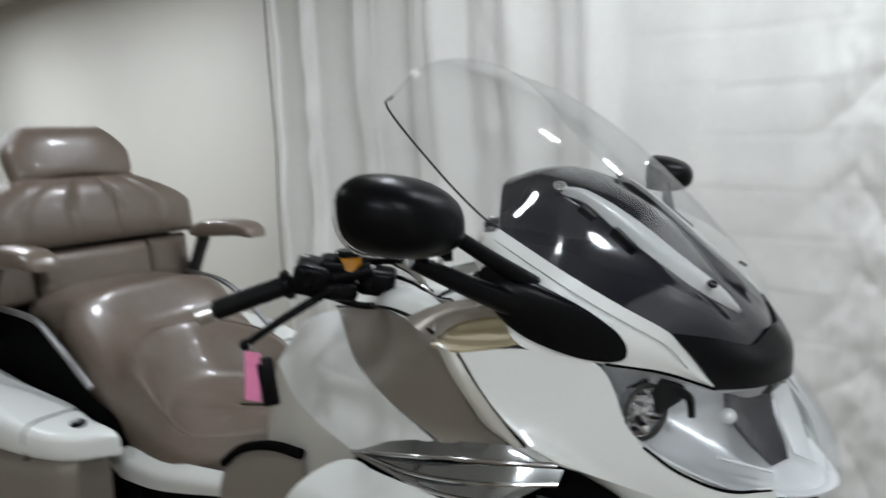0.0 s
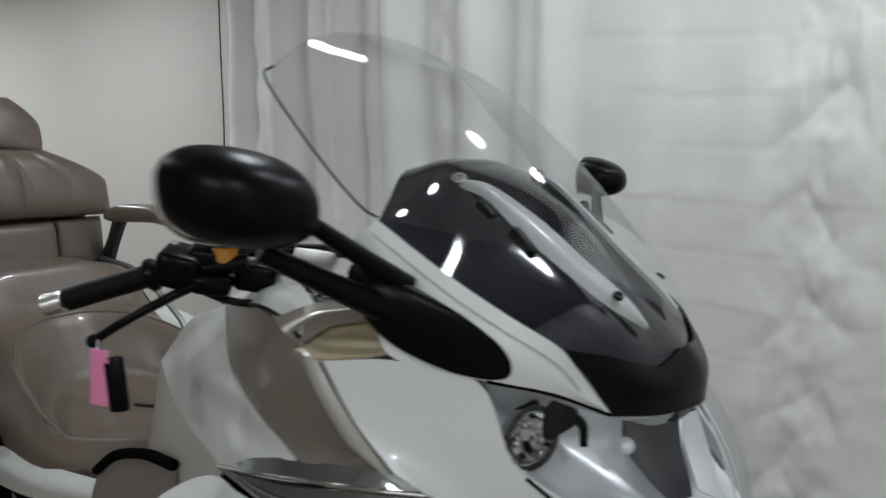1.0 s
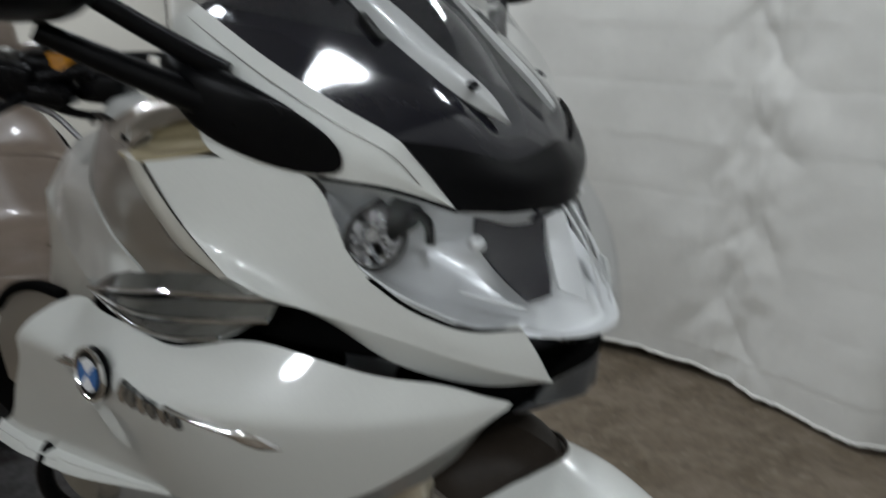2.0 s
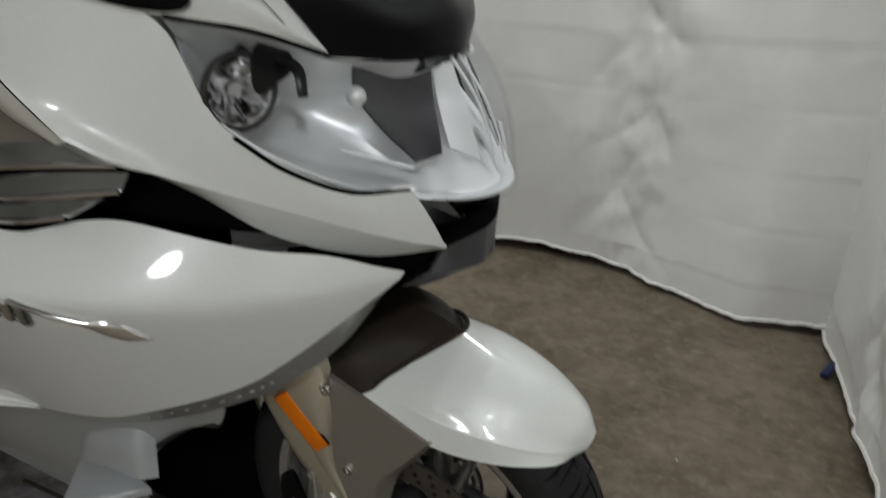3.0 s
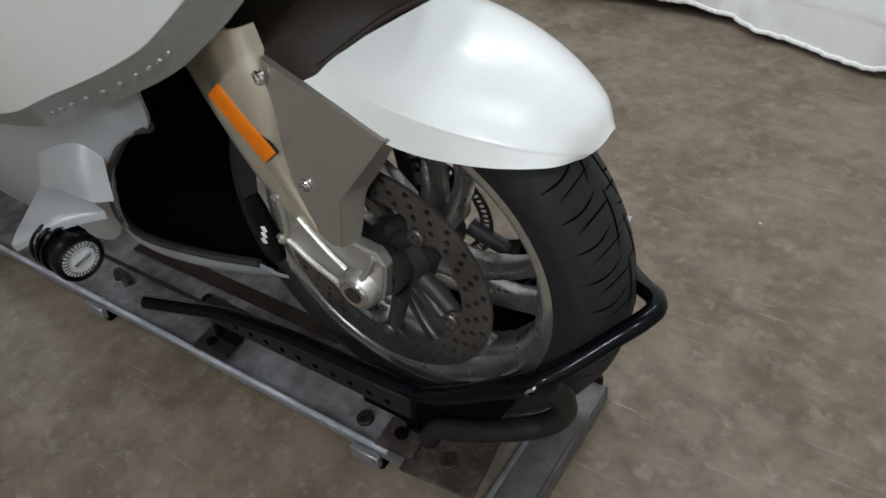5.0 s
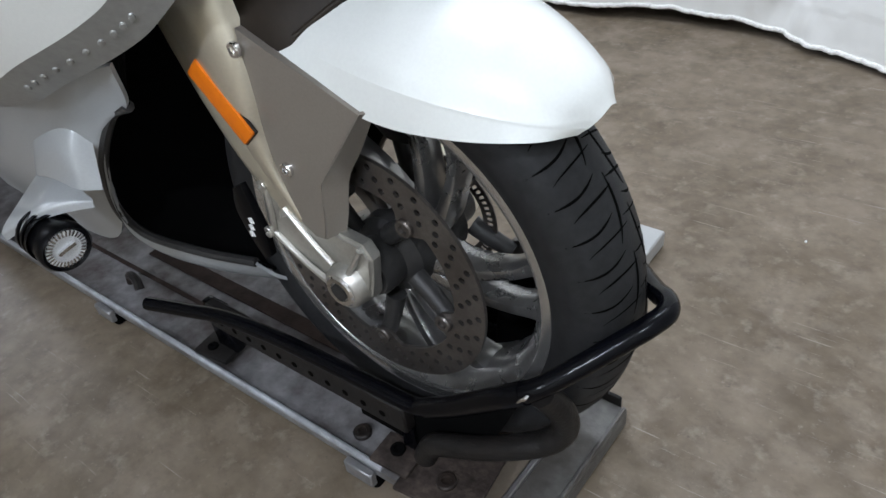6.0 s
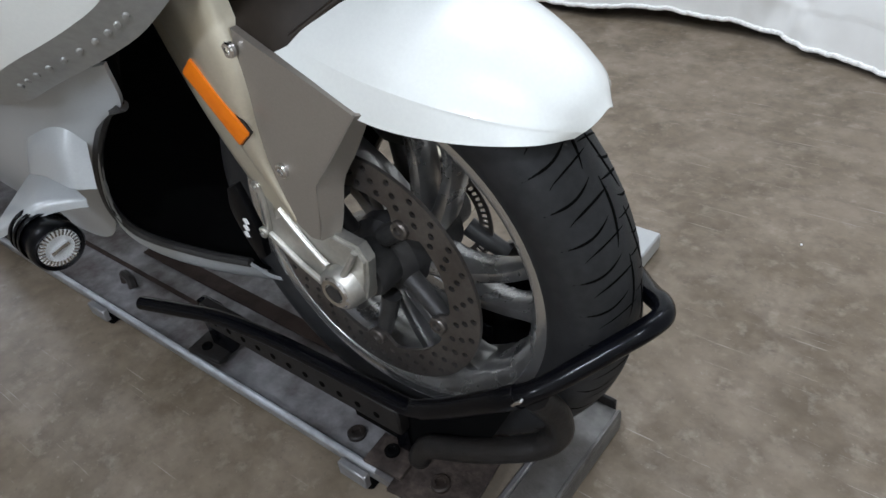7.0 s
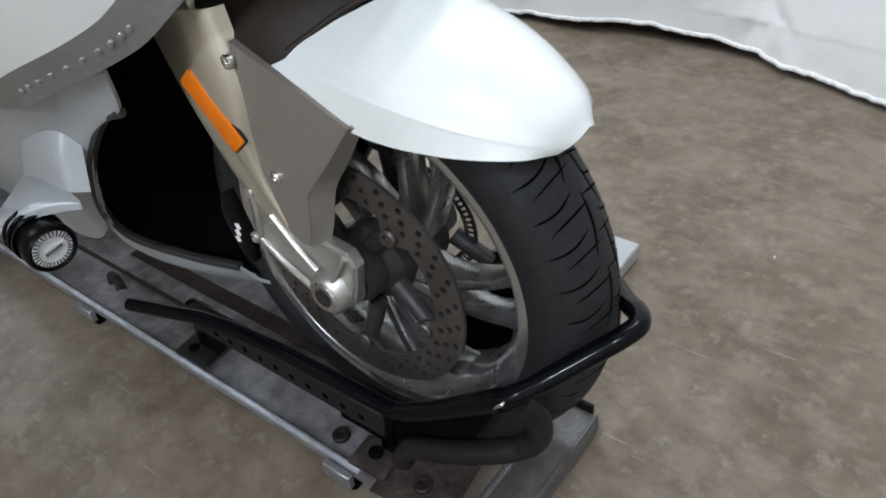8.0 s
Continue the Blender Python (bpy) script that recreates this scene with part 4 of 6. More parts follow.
for sgn in (-1, 1):
    c = Vector((-0.080, sgn * 0.203, 1.026))
    f = Vector((0.90, sgn * 0.44, 0.02)).normalized()
    s1 = f.orthogonal().normalized()
    s2 = f.cross(s1)
    ring_at = lambda r, h, n=28, tw=0.0: [c + f * h + r * (math.cos(w) * s1 + math.sin(w) * s2) for w in (2 * math.pi * k / n + tw for k in range(n))]
    part("projector", skin_bm([ring_at(0.036, 0.004, 14), ring_at(0.033, 0.003, 14), ring_at(0.028, -0.018, 14, 0.10), ring_at(0.019, -0.030, 14, 0.22), ring_at(0.002, -0.040, 14, 0.3)], False), M_CHROME, lamp, "faceted chrome reflector bowl", 4)
    part("projector_ring", tube_bm(ring_at(0.036, 0.006) + ring_at(0.036, 0.006)[:1], 0.0032, 8, 60), M_HUB, lamp, "black lamp ring")
    part("bulb_cap", tube_bm([c - f * 0.036, c - f * 0.012, c - f * 0.006], 0.010, 16, 10, True, 0.007), M_CHROME, lamp)
    for a0, a1 in ((0.5, 0.9), (2.4, 2.7), (4.3, 4.6)):
        part("lamp_bracket", tube_bm([c + 0.040 * (math.cos(a0) * s1 + math.sin(a0) * s2) - f * 0.004, c + 0.022 * (math.cos(a1) * s1 + math.sin(a1) * s2) - f * 0.024], 0.0045, 8), M_BLACK, lamp)
    part("lamp_shroud", skin_bm([superloop((-0.060 + 0.018 * k, sgn * (0.190 - 0.009 * k), 1.046 + 0.004 * k), 0.012 * (1 - 0.3 * k), 0.026 * (1 - 0.45 * k), (0.6, -sgn * 0.6, 0), (0.1, 0, 0.99), 14, 2.2) for k in (0, 0.6, 1.2)], True, 8), M_BLACK, lamp, "black lamp shroud")
    part("shroud_tail", tube_bm([(-0.044, sgn * 0.186, 1.056), (-0.028, sgn * 0.176, 1.045), (-0.024, sgn * 0.176, 1.020)], 0.007, 10, 12, True, 0.005), M_BLACK, lamp)
    q = lambda r: [(x, -sgn * y, z) for x, y, z in r]
    part("centre_bowl", sheet_bm([q([(0.006, -0.130, 1.046), (0.012, -0.136, 1.018), (0.036, -0.126, 0.982), (0.062, -0.102, 0.944)]), q([(0.020, -0.085, 1.040), (0.022, -0.085, 1.008), (0.045, -0.085, 0.975), (0.068, -0.085, 0.944)]), q([(0.042, -0.030, 1.036), (0.050, -0.040, 0.996), (0.068, -0.062, 0.966), (0.076, -0.072, 0.946)])], 16, 12, 0.003, (-0.2, 0, 1.0)), M_SMOKE, lamp, "dark glass centre lamp")
    part("bowl_fin", sheet_bm([q([(0.046, -0.034, 1.030), (0.056, -0.040, 0.990), (0.080, -0.060, 0.950)]), q([(0.062, -0.020, 1.034), (0.082, -0.022, 0.985), (0.104, -0.030, 0.930)])], 12, 6, 0.003, (0, 0, 0.95)), M_REFL, lamp, "silver fin between the lamps")
    part("fin_edge", tube_bm(q([(0.058, -0.010, 1.036), (0.088, -0.010, 0.995), (0.108, -0.012, 0.950), (0.118, -0.014, 0.915)]), 0.0022, 8, 20, True, 0.0012), M_REFL, lamp)
    part("bowl_ridge", tube_bm(q([(0.008, -0.166, 0.968), (0.036, -0.142, 0.955), (0.062, -0.112, 0.940)]), 0.0022, 8, 14), M_REFL, lamp)
    bm = bmesh.new()
    bmesh.ops.create_uvsphere(bm, u_segments=16, v_segments=10, radius=0.0105)
    bmesh.ops.transform(bm, matrix=Matrix.Translation((0.012, sgn * 0.138, 1.016)), verts=bm.verts)
    part("position_bulb", bm, M_REFL, lamp)
    tube("lamp_gasket", [(x + 0.001, sgn * (-y + 0.001), z - 0.002) for x, y, z in [H_LOW[1], (-0.03, -0.206, 0.956), H_LOW[2], (0.066, -0.131, 0.926)]], 0.0022, M_VOID, lamp, "", 6)
    tube("lamp_gasket", [(x + 0.001, sgn * (-y + 0.001), z) for x, y, z in H_TOP[:3]], 0.0022, M_VOID, lamp, "", 6)
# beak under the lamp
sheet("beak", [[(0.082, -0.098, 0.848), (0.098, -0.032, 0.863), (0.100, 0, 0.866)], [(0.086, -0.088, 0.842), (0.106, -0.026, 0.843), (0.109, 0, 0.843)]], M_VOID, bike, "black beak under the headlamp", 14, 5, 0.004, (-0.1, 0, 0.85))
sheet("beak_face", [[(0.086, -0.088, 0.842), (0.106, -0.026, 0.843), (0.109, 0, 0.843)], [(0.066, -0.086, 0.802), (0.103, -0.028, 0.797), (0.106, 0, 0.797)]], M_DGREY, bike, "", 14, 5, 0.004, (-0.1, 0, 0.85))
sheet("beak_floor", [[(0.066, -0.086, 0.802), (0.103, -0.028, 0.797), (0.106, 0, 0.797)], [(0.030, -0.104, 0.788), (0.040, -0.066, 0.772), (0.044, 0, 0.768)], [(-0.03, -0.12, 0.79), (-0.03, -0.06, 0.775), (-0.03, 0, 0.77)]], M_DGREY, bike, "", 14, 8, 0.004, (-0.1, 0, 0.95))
# black sheet fills the dark opening of the beak
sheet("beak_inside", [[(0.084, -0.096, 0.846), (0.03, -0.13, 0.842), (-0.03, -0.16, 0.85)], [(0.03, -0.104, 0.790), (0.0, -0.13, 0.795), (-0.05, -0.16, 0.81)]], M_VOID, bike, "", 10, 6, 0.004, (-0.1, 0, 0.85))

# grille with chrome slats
# black body added to fill the dark gap behind the blades
part("grille_filler", skin_bm([superloop(c, a, b, (0.55, 0.80, 0.1), (0, 0, 1), 16, 3) for c, a, b in (((-0.50, -0.262, 0.885), 0.01, 0.008), ((-0.36, -0.270, 0.925), 0.02, 0.03), ((-0.24, -0.262, 0.935), 0.02, 0.035), ((-0.13, -0.225, 0.915), 0.02, 0.03), ((-0.05, -0.185, 0.885), 0.015, 0.012))], True, 24), M_VOID, bike)
TIP = (-0.539, -0.276, 0.886)
for upper_edge, lower_edge in (([TIP, (-0.40, -0.308, 0.950), (-0.271, -0.318, 0.981), (-0.195, -0.300, 0.986)], [TIP, (-0.38, -0.322, 0.936), (-0.25, -0.326, 0.963), (-0.160, -0.292, 0.966)]),
                               ([TIP, (-0.37, -0.312, 0.927), (-0.25, -0.314, 0.952), (-0.155, -0.282, 0.957)], [TIP, (-0.37, -0.324, 0.912), (-0.25, -0.326, 0.931), (-0.160, -0.292, 0.940)]),
                               ([TIP, (-0.37, -0.316, 0.908), (-0.26, -0.316, 0.924), (-0.180, -0.296, 0.932)], [TIP, (-0.365, -0.328, 0.898), (-0.28, -0.330, 0.902), (-0.215, -0.315, 0.912)])):
    sheet("grille_slat", [upper_edge, lower_edge], M_BLADE, bike, "dark chrome air-vent blade", 24, 4, 0.004, (-0.3, 0, 0.9))
    for sgn in (-1, 1):
        part("slat_edge", tube_bm([(x, -sgn * (y - 0.001), z) for x, y, z in lower_edge], 0.0032, 8, 24), M_CHROME, bike)

# badge and chrome strip on the flank
bc = Vector((-0.390, flank_y(-0.390, 0.840) - 0.001, 0.840))
bn = Vector((-0.05, -0.985, 0.14)).normalized()
badge = part("badge", cyl_bm(bc + bn * -0.004, bc + bn * 0.008, 0.034, 40, 0.003), M_BLACK, bike, "round blue and white badge with a chrome ring")
bs = bn.orthogonal().normalized()
bu = bn.cross(bs)
part("badge_ring", tube_bm([bc + bn * 0.008 + 0.032 * (math.cos(a) * bs + math.sin(a) * bu) for a in (2 * math.pi * k / 32 for k in range(33))], 0.003, 8, 64), M_CHROME, badge)
for k in range(4):
    pts = [bc + bn * 0.0085] + [bc + bn * 0.0085 + 0.021 * (math.cos(a) * bs + math.sin(a) * bu) for a in (radians(90 * k + 10 * j) for j in range(10))]
    part("badge_field", plate_bm(pts, [], bn, 0.002), M_BADGEB if k % 2 else M_BADGEW, badge)


def on_flank(x, z, off, sgn):
    return Vector((x, -sgn * (flank_y(x, z) - off), z))


for sgn in (-1, 1):
    def trim(name, line, widths, deep, material, label):
        """A tapering trim bar that follows the flank."""
        pts = cr([(x, 0, z) for x, z in line], 18)
        wide = np.interp(np.linspace(0, 1, 18), np.linspace(0, 1, len(widths)), widths)
        loops = [superloop(on_flank(p.x, p.z, 0.001, sgn), w, deep, (0, 0, 1), (0, 1, 0), 10, 2.2) for p, w in zip(pts, wide)]
        return part(name, skin_bm(loops), material, bike, label)

    trim("flank_lug", [(-0.505, 0.818), (-0.473, 0.829), (-0.430, 0.837)], (0.002, 0.008, 0.005), 0.006, M_CHROME, "chrome lug beside the badge")
    trim("flank_strip", [(-0.268, 0.829), (-0.237, 0.818), (-0.200, 0.806), (-0.182, 0.800), (-0.166, 0.794), (-0.148, 0.784)], (0.003, 0.0035, 0.004, 0.010, 0.012, 0.002), 0.005, M_CHROME, "chrome trim strip")
    for k in range(6):
        x = -0.334 + 0.0145 * k
        z = 0.832 - 0.0040 * k
        part("emblem_bar", skin_bm([superloop(on_flank(x + dx, z - 0.2 * dx + h, 0.002, sgn), 0.0066, 0.006, (1, 0, -0.2), (0, 1, 0), 8, 3) for dx, h in ((-0.004, -0.014), (0.0, 0.0), (0.004, 0.014))]), M_CHROME if k % 2 == 0 else M_BLADE, bike, "chrome emblem bar")
    trim("emblem_foot", [(-0.325, 0.823), (-0.295, 0.813), (-0.262, 0.799)], (0.002, 0.003, 0.005), 0.004, M_CHROME, "chrome bar under the emblem")

# belly pan, black radiator opening, fog lamp
P_UP = [(-0.82, -0.235, 0.62), (-0.56, -0.240, 0.575), (-0.42, -0.235, 0.570), (-0.30, -0.226, 0.590), (-0.165, -0.200, 0.620)]
P_MD = [(-0.82, -0.215, 0.50), (-0.60, -0.218, 0.48), (-0.46, -0.205, 0.47), (-0.36, -0.195, 0.505), (-0.200, -0.184, 0.562)]
P_LO = [(-0.82, -0.19, 0.38), (-0.62, -0.185, 0.35), (-0.50, -0.175, 0.34), (-0.42, -0.172, 0.40), (-0.265, -0.180, 0.532)]
P_KE = [(-0.82, -0.16, 0.27), (-0.64, -0.15, 0.24), (-0.54, -0.14, 0.235), (-0.45, -0.148, 0.30), (-0.365, -0.170, 0.436)]
sheet("belly_pan", [P_UP, P_MD, P_LO, P_KE], M_SILVER, bike, "silver-white belly pan", 34, 20, 0.005, (-0.5, 0, 0.5))
sheet("belly_keel", [[(-0.365, -0.170, 0.436), (-0.425, -0.156, 0.335), (-0.412, -0.136, 0.278), (-0.320, -0.111, 0.262), (-0.226, -0.090, 0.268)], [(-0.45, -0.150, 0.32), (-0.44, -0.140, 0.27), (-0.40, -0.12, 0.235), (-0.31, -0.095, 0.225), (-0.21, -0.075, 0.240)], [(-0.56, -0.10, 0.23), (-0.50, -0.09, 0.20), (-0.42, -0.075, 0.19), (-0.32, -0.06, 0.19), (-0.20, -0.05, 0.215)]], M_SILVER, bike, "silver-white keel of the belly pan", 26, 10, 0.005, (-0.5, 0, 0.5))
tube("shroud_edge", [(-0.205, -0.180, 0.560), (-0.268, -0.176, 0.530), (-0.370, -0.166, 0.434), (-0.430, -0.151, 0.333), (-0.415, -0.131, 0.278), (-0.320, -0.106, 0.264), (-0.226, -0.086, 0.268)], 0.007, M_HUB, bike, "grey edge of the radiator shroud", 8, 50)
# black sheets line the radiator opening and fill the gap above the wheel
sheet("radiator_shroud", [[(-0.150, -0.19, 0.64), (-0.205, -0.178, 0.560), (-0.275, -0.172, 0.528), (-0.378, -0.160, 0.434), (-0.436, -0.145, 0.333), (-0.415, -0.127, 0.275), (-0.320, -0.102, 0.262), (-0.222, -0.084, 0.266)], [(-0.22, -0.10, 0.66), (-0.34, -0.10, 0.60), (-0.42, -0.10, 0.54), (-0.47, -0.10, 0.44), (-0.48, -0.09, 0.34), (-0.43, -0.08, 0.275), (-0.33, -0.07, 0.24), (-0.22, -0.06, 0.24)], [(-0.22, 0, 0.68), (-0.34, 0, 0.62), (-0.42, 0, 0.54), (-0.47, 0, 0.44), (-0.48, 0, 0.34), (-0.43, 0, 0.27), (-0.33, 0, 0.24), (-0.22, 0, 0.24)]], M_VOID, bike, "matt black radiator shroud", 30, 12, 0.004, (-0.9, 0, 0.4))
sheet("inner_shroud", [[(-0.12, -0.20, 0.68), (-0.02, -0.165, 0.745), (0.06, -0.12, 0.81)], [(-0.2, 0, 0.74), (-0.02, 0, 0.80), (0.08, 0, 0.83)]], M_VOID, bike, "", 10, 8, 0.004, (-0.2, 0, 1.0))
for sgn in (-1, 1):
    q = lambda r: [(x, -sgn * y, z) for x, y, z in r]
    holder = sheet("fog_lamp_bracket", [q(r) for r in ([(-0.470, -0.213, 0.420), (-0.408, -0.215, 0.433), (-0.372, -0.215, 0.436), (-0.345, -0.215, 0.433), (-0.323, -0.215, 0.424)],
                                                       [(-0.450, -0.254, 0.408), (-0.392, -0.243, 0.430), (-0.364, -0.236, 0.434), (-0.340, -0.226, 0.432), (-0.322, -0.216, 0.424)],
                                                       [(-0.433, -0.295, 0.392), (-0.376, -0.272, 0.4215), (-0.355, -0.256, 0.430), (-0.335, -0.236, 0.430), (-0.321, -0.217, 0.423)],
                                                       [(-0.432, -0.297, 0.376), (-0.372, -0.274, 0.408), (-0.351, -0.257, 0.416), (-0.332, -0.237, 0.418), (-0.320, -0.218, 0.415)])], M_SILVER, bike, "silver fog lamp bracket wing", 24, 16, 0.004, (-0.42, -sgn * 0.24, 0.2), both=False, smooth=50)
    part("bracket_stem", sheet_bm([q(r) for r in ([(-0.462, -0.170, 0.505), (-0.468, -0.178, 0.458), (-0.482, -0.190, 0.415)], [(-0.446, -0.187, 0.506), (-0.459, -0.205, 0.460), (-0.470, -0.216, 0.419)], [(-0.397, -0.188, 0.520), (-0.399, -0.209, 0.475), (-0.408, -0.219, 0.434)],
                                                   [(-0.354, -0.185, 0.520), (-0.350, -0.206, 0.480), (-0.345, -0.218, 0.434)], [(-0.340, -0.168, 0.518), (-0.334, -0.182, 0.478), (-0.324, -0.198, 0.428)])], 16, 16, 0.004, (-0.4, 0, 0.5)), M_SILVER, holder, "silver bracket stem")
    part("bracket_clamp", box_bm((0.05, 0.03, 0.030), (-0.365, sgn * 0.262, 0.398), (0, 0, 0), 0.006), M_BLACK, holder)
    fc = Vector((-0.345, sgn * 0.268, 0.385))
    fd = Vector((0.93, sgn * 0.05, -0.12)).normalized()
    fog = part("fog_lamp", lathe_bm([(0.001, -0.055), (0.018, -0.052), (0.027, -0.035), (0.031, 0.0), (0.0325, 0.004), (0.0325, 0.018), (0.030, 0.022), (0.026, 0.018), (0.001, 0.016)], 32), M_BLACK, bike, "black round fog lamp with a clear lens")
    rot = fd.to_track_quat("Y", "Z").to_matrix().to_4x4()
    fog.data.transform(Matrix.Translation(fc) @ rot)
    for nm, prof, mt in (("lamp_reflector", [(0.001, 0.0165), (0.012, 0.019), (0.025, 0.0185), (0.026, 0.0165)], M_REFL), ("lamp_lens", [(0.001, 0.024), (0.02, 0.023), (0.027, 0.0205), (0.027, 0.0195), (0.001, 0.0225)], M_LENS)):
        ob = part(nm, lathe_bm(prof, 32), mt, fog)
        ob.data.transform(Matrix.Translation(fc) @ rot)
    flutes = bmesh.new()
    for k in range(30):
        w = 2 * math.pi * k / 30
        bmesh.ops.create_cube(flutes, size=1.0, matrix=Matrix.Translation(fc) @ rot @ pose(0.0215 * math.cos(w), 0.0195, 0.0215 * math.sin(w), 0, -math.degrees(w), 0) @ Matrix.Diagonal((0.007, 0.002, 0.0022, 1)))
    bmesh.ops.create_cube(flutes, size=1.0, matrix=Matrix.Translation(fc) @ rot @ pose(0, 0.0195, 0, 0, 12, 0) @ Matrix.Diagonal((0.024, 0.004, 0.005, 1)))
    part("lens_flutes", flutes, M_CHROME, fog)
    for k in range(3):
        bm = lathe_bm([(0.030 + 0.003, -0.012 - 0.011 * k), (0.0335, -0.012 - 0.011 * k), (0.0335, -0.017 - 0.011 * k), (0.028, -0.017 - 0.011 * k)], 32)
        bmesh.ops.transform(bm, matrix=Matrix.Translation(fc) @ rot, verts=bm.verts)
        part("cooling_rib", bm, M_BLACK, fog)

# mirrors
for sgn, mz, my, tall, wide in ((-1, 1.300, 0.448, 0.0490, 0.071), (1, 1.300, 0.455, 0.038, 0.052)):
    loops = []
    for dx, k in ((0.060, 0.06), (0.056, 0.40), (0.042, 0.72), (0.015, 0.94), (-0.012, 1.0), (-0.028, 0.98)):
        loops.append(superloop((-0.272 + dx, sgn * (my - 0.03 * dx), mz - 0.1 * dx), wide * k, tall * k, (-0.12, sgn * 0.99, 0.10), (0, -0.08, 0.99), 28, 2.5))
    mirror = part("mirror", skin_bm(loops, True, 24), M_BLACK, bike, "black rounded wing mirror")
    part("mirror_glass", skin_bm([superloop((-0.302 - 0.001 * k, sgn * (my + 0.001), mz), wide - 0.004, tall - 0.005, (-0.12, sgn * 0.99, 0.10), (0, -0.08, 0.99), 28, 2.5) for k in (0, 1)]), M_MIRROR, mirror)
    ring = superloop((-0.303, sgn * (my + 0.001), mz), wide - 0.001, tall - 0.002, (-0.12, sgn * 0.99, 0.10), (0, -0.08, 0.99), 28, 2.5)
    part("mirror_rim", tube_bm(ring + ring[:1], 0.0022, 8, 56), M_CHROME, mirror, "thin chrome rim")
    root = part("mirror_root", skin_bm([superloop(c, a, b, (0.55, -sgn * 0.42, -0.10), (-0.05, sgn * 0.10, 0.99), 18, 2.4) for c, a, b in (
        ((-0.240, sgn * 0.300, 1.198), 0.035, 0.028), ((-0.195, sgn * 0.300, 1.172), 0.056, 0.036), ((-0.152, sgn * 0.284, 1.149), 0.056, 0.035), ((-0.122, sgn * 0.266, 1.132), 0.046, 0.028), ((-0.104, sgn * 0.253, 1.121), 0.030, 0.018), ((-0.095, sgn * 0.246, 1.115), 0.010, 0.006))], True, 24), M_BLACK, mirror, "black mirror foot")
    part("mirror_arm", tube_bm([(-0.250, sgn * 0.395, 1.280), (-0.225, sgn * 0.340, 1.240), (-0.195, sgn * 0.285, 1.200)], 0.009, 12, 14, True, 0.012), M_BLACK, mirror)
    part("mirror_arm", tube_bm([(-0.285, sgn * 0.42, 1.245), (-0.245, sgn * 0.355, 1.205), (-0.205, sgn * 0.295, 1.170)], 0.010, 12, 14, True, 0.018), M_BLACK, mirror)

# air deflector and taupe tank side
EDGE = [(-0.283, -0.334, 1.108), (-0.262, -0.333, 1.080), (-0.241, -0.328, 1.050), (-0.220, -0.318, 1.018), (-0.199, -0.305, 0.986)]
OUTER = [(-0.318, -0.333, 1.116), (-0.292, -0.338, 1.080), (-0.268, -0.334, 1.045), (-0.246, -0.325, 1.012), (-0.215, -0.310, 0.985)]
sheet("fairing_frame", [EDGE, [(0.5 * (a[0] + b[0]), 0.5 * (a[1] + b[1]) - 0.005, 0.5 * (a[2] + b[2])) for a, b in zip(EDGE, OUTER)], OUTER], M_BEIGE, bike, "beige frame strip behind the fairing panel", 24, 8, 0.006, (-0.2, 0, 1.0))
tube("seam", [(x + 0.001, y - 0.002, z) for x, y, z in EDGE], 0.0010, M_VOID, bike, "", 6)
LIP = [(-0.332, -0.319, 1.115), (-0.308, -0.300, 1.136), (-0.262, -0.291, 1.150), (-0.228, -0.289, 1.152), (-0.189, -0.298, 1.136)]
BROW = [(-0.400, -0.296, 1.134), (-0.345, -0.285, 1.158), (-0.300, -0.280, 1.168), (-0.252, -0.276, 1.180), (-0.200, -0.285, 1.160)]
sheet("air_deflector", [[(-0.330, -0.330, 1.113), (-0.292, -0.334, 1.111), (-0.240, -0.318, 1.120), (-0.197, -0.299, 1.130)], [(-0.330, -0.296, 1.118), (-0.284, -0.288, 1.124), (-0.238, -0.280, 1.132), (-0.203, -0.280, 1.138)], [(-0.322, -0.290, 1.132), (-0.285, -0.276, 1.146), (-0.238, -0.272, 1.154), (-0.205, -0.278, 1.150)]], M_GOLD, bike, "golden beige air deflector scoop", 18, 10, 0.004, (-0.3, 0, 1.0))
sheet("deflector_hood", [LIP, [(0.5 * (a[0] + b[0]), 0.5 * (a[1] + b[1]) - 0.007, 0.5 * (a[2] + b[2]) + 0.002) for a, b in zip(LIP, BROW)], BROW], M_TAUPE, bike, "taupe hood over the scoop", 30, 10, 0.005, (-0.3, 0, 1.0), smooth=30)
RIDGE = [(-0.68, -0.150, 1.086), (-0.49, -0.250, 1.129), (-0.40, -0.285, 1.133), (-0.335, -0.315, 1.124)]
CREST = [(-0.62, -0.105, 1.125), (-0.50, -0.195, 1.152), (-0.41, -0.232, 1.158), (-0.345, -0.275, 1.152)]
sheet("tank_trim", [RIDGE, [(0.5 * (a[0] + b[0]), 0.5 * (a[1] + b[1]) - 0.006, 0.5 * (a[2] + b[2]) + 0.006) for a, b in zip(RIDGE, CREST)], CREST], M_WHITE, bike, "pearl-white trim along the tank", 24, 8, 0.004, (-0.5, 0, 1.0))
for sgn in (-1, 1):
    tube("trim_seam", [(x, -sgn * (y - 0.002), z + 0.001) for x, y, z in RIDGE], 0.003, M_BLACK, bike, "", 6, 24)
T_F = [(-0.330, -0.322, 1.118), (-0.292, -0.331, 1.072), (-0.264, -0.326, 1.020), (-0.225, -0.308, 0.985)]
T_M = [(-0.49, -0.245, 1.125), (-0.42, -0.295, 1.06), (-0.36, -0.310, 1.01), (-0.29, -0.318, 0.975)]
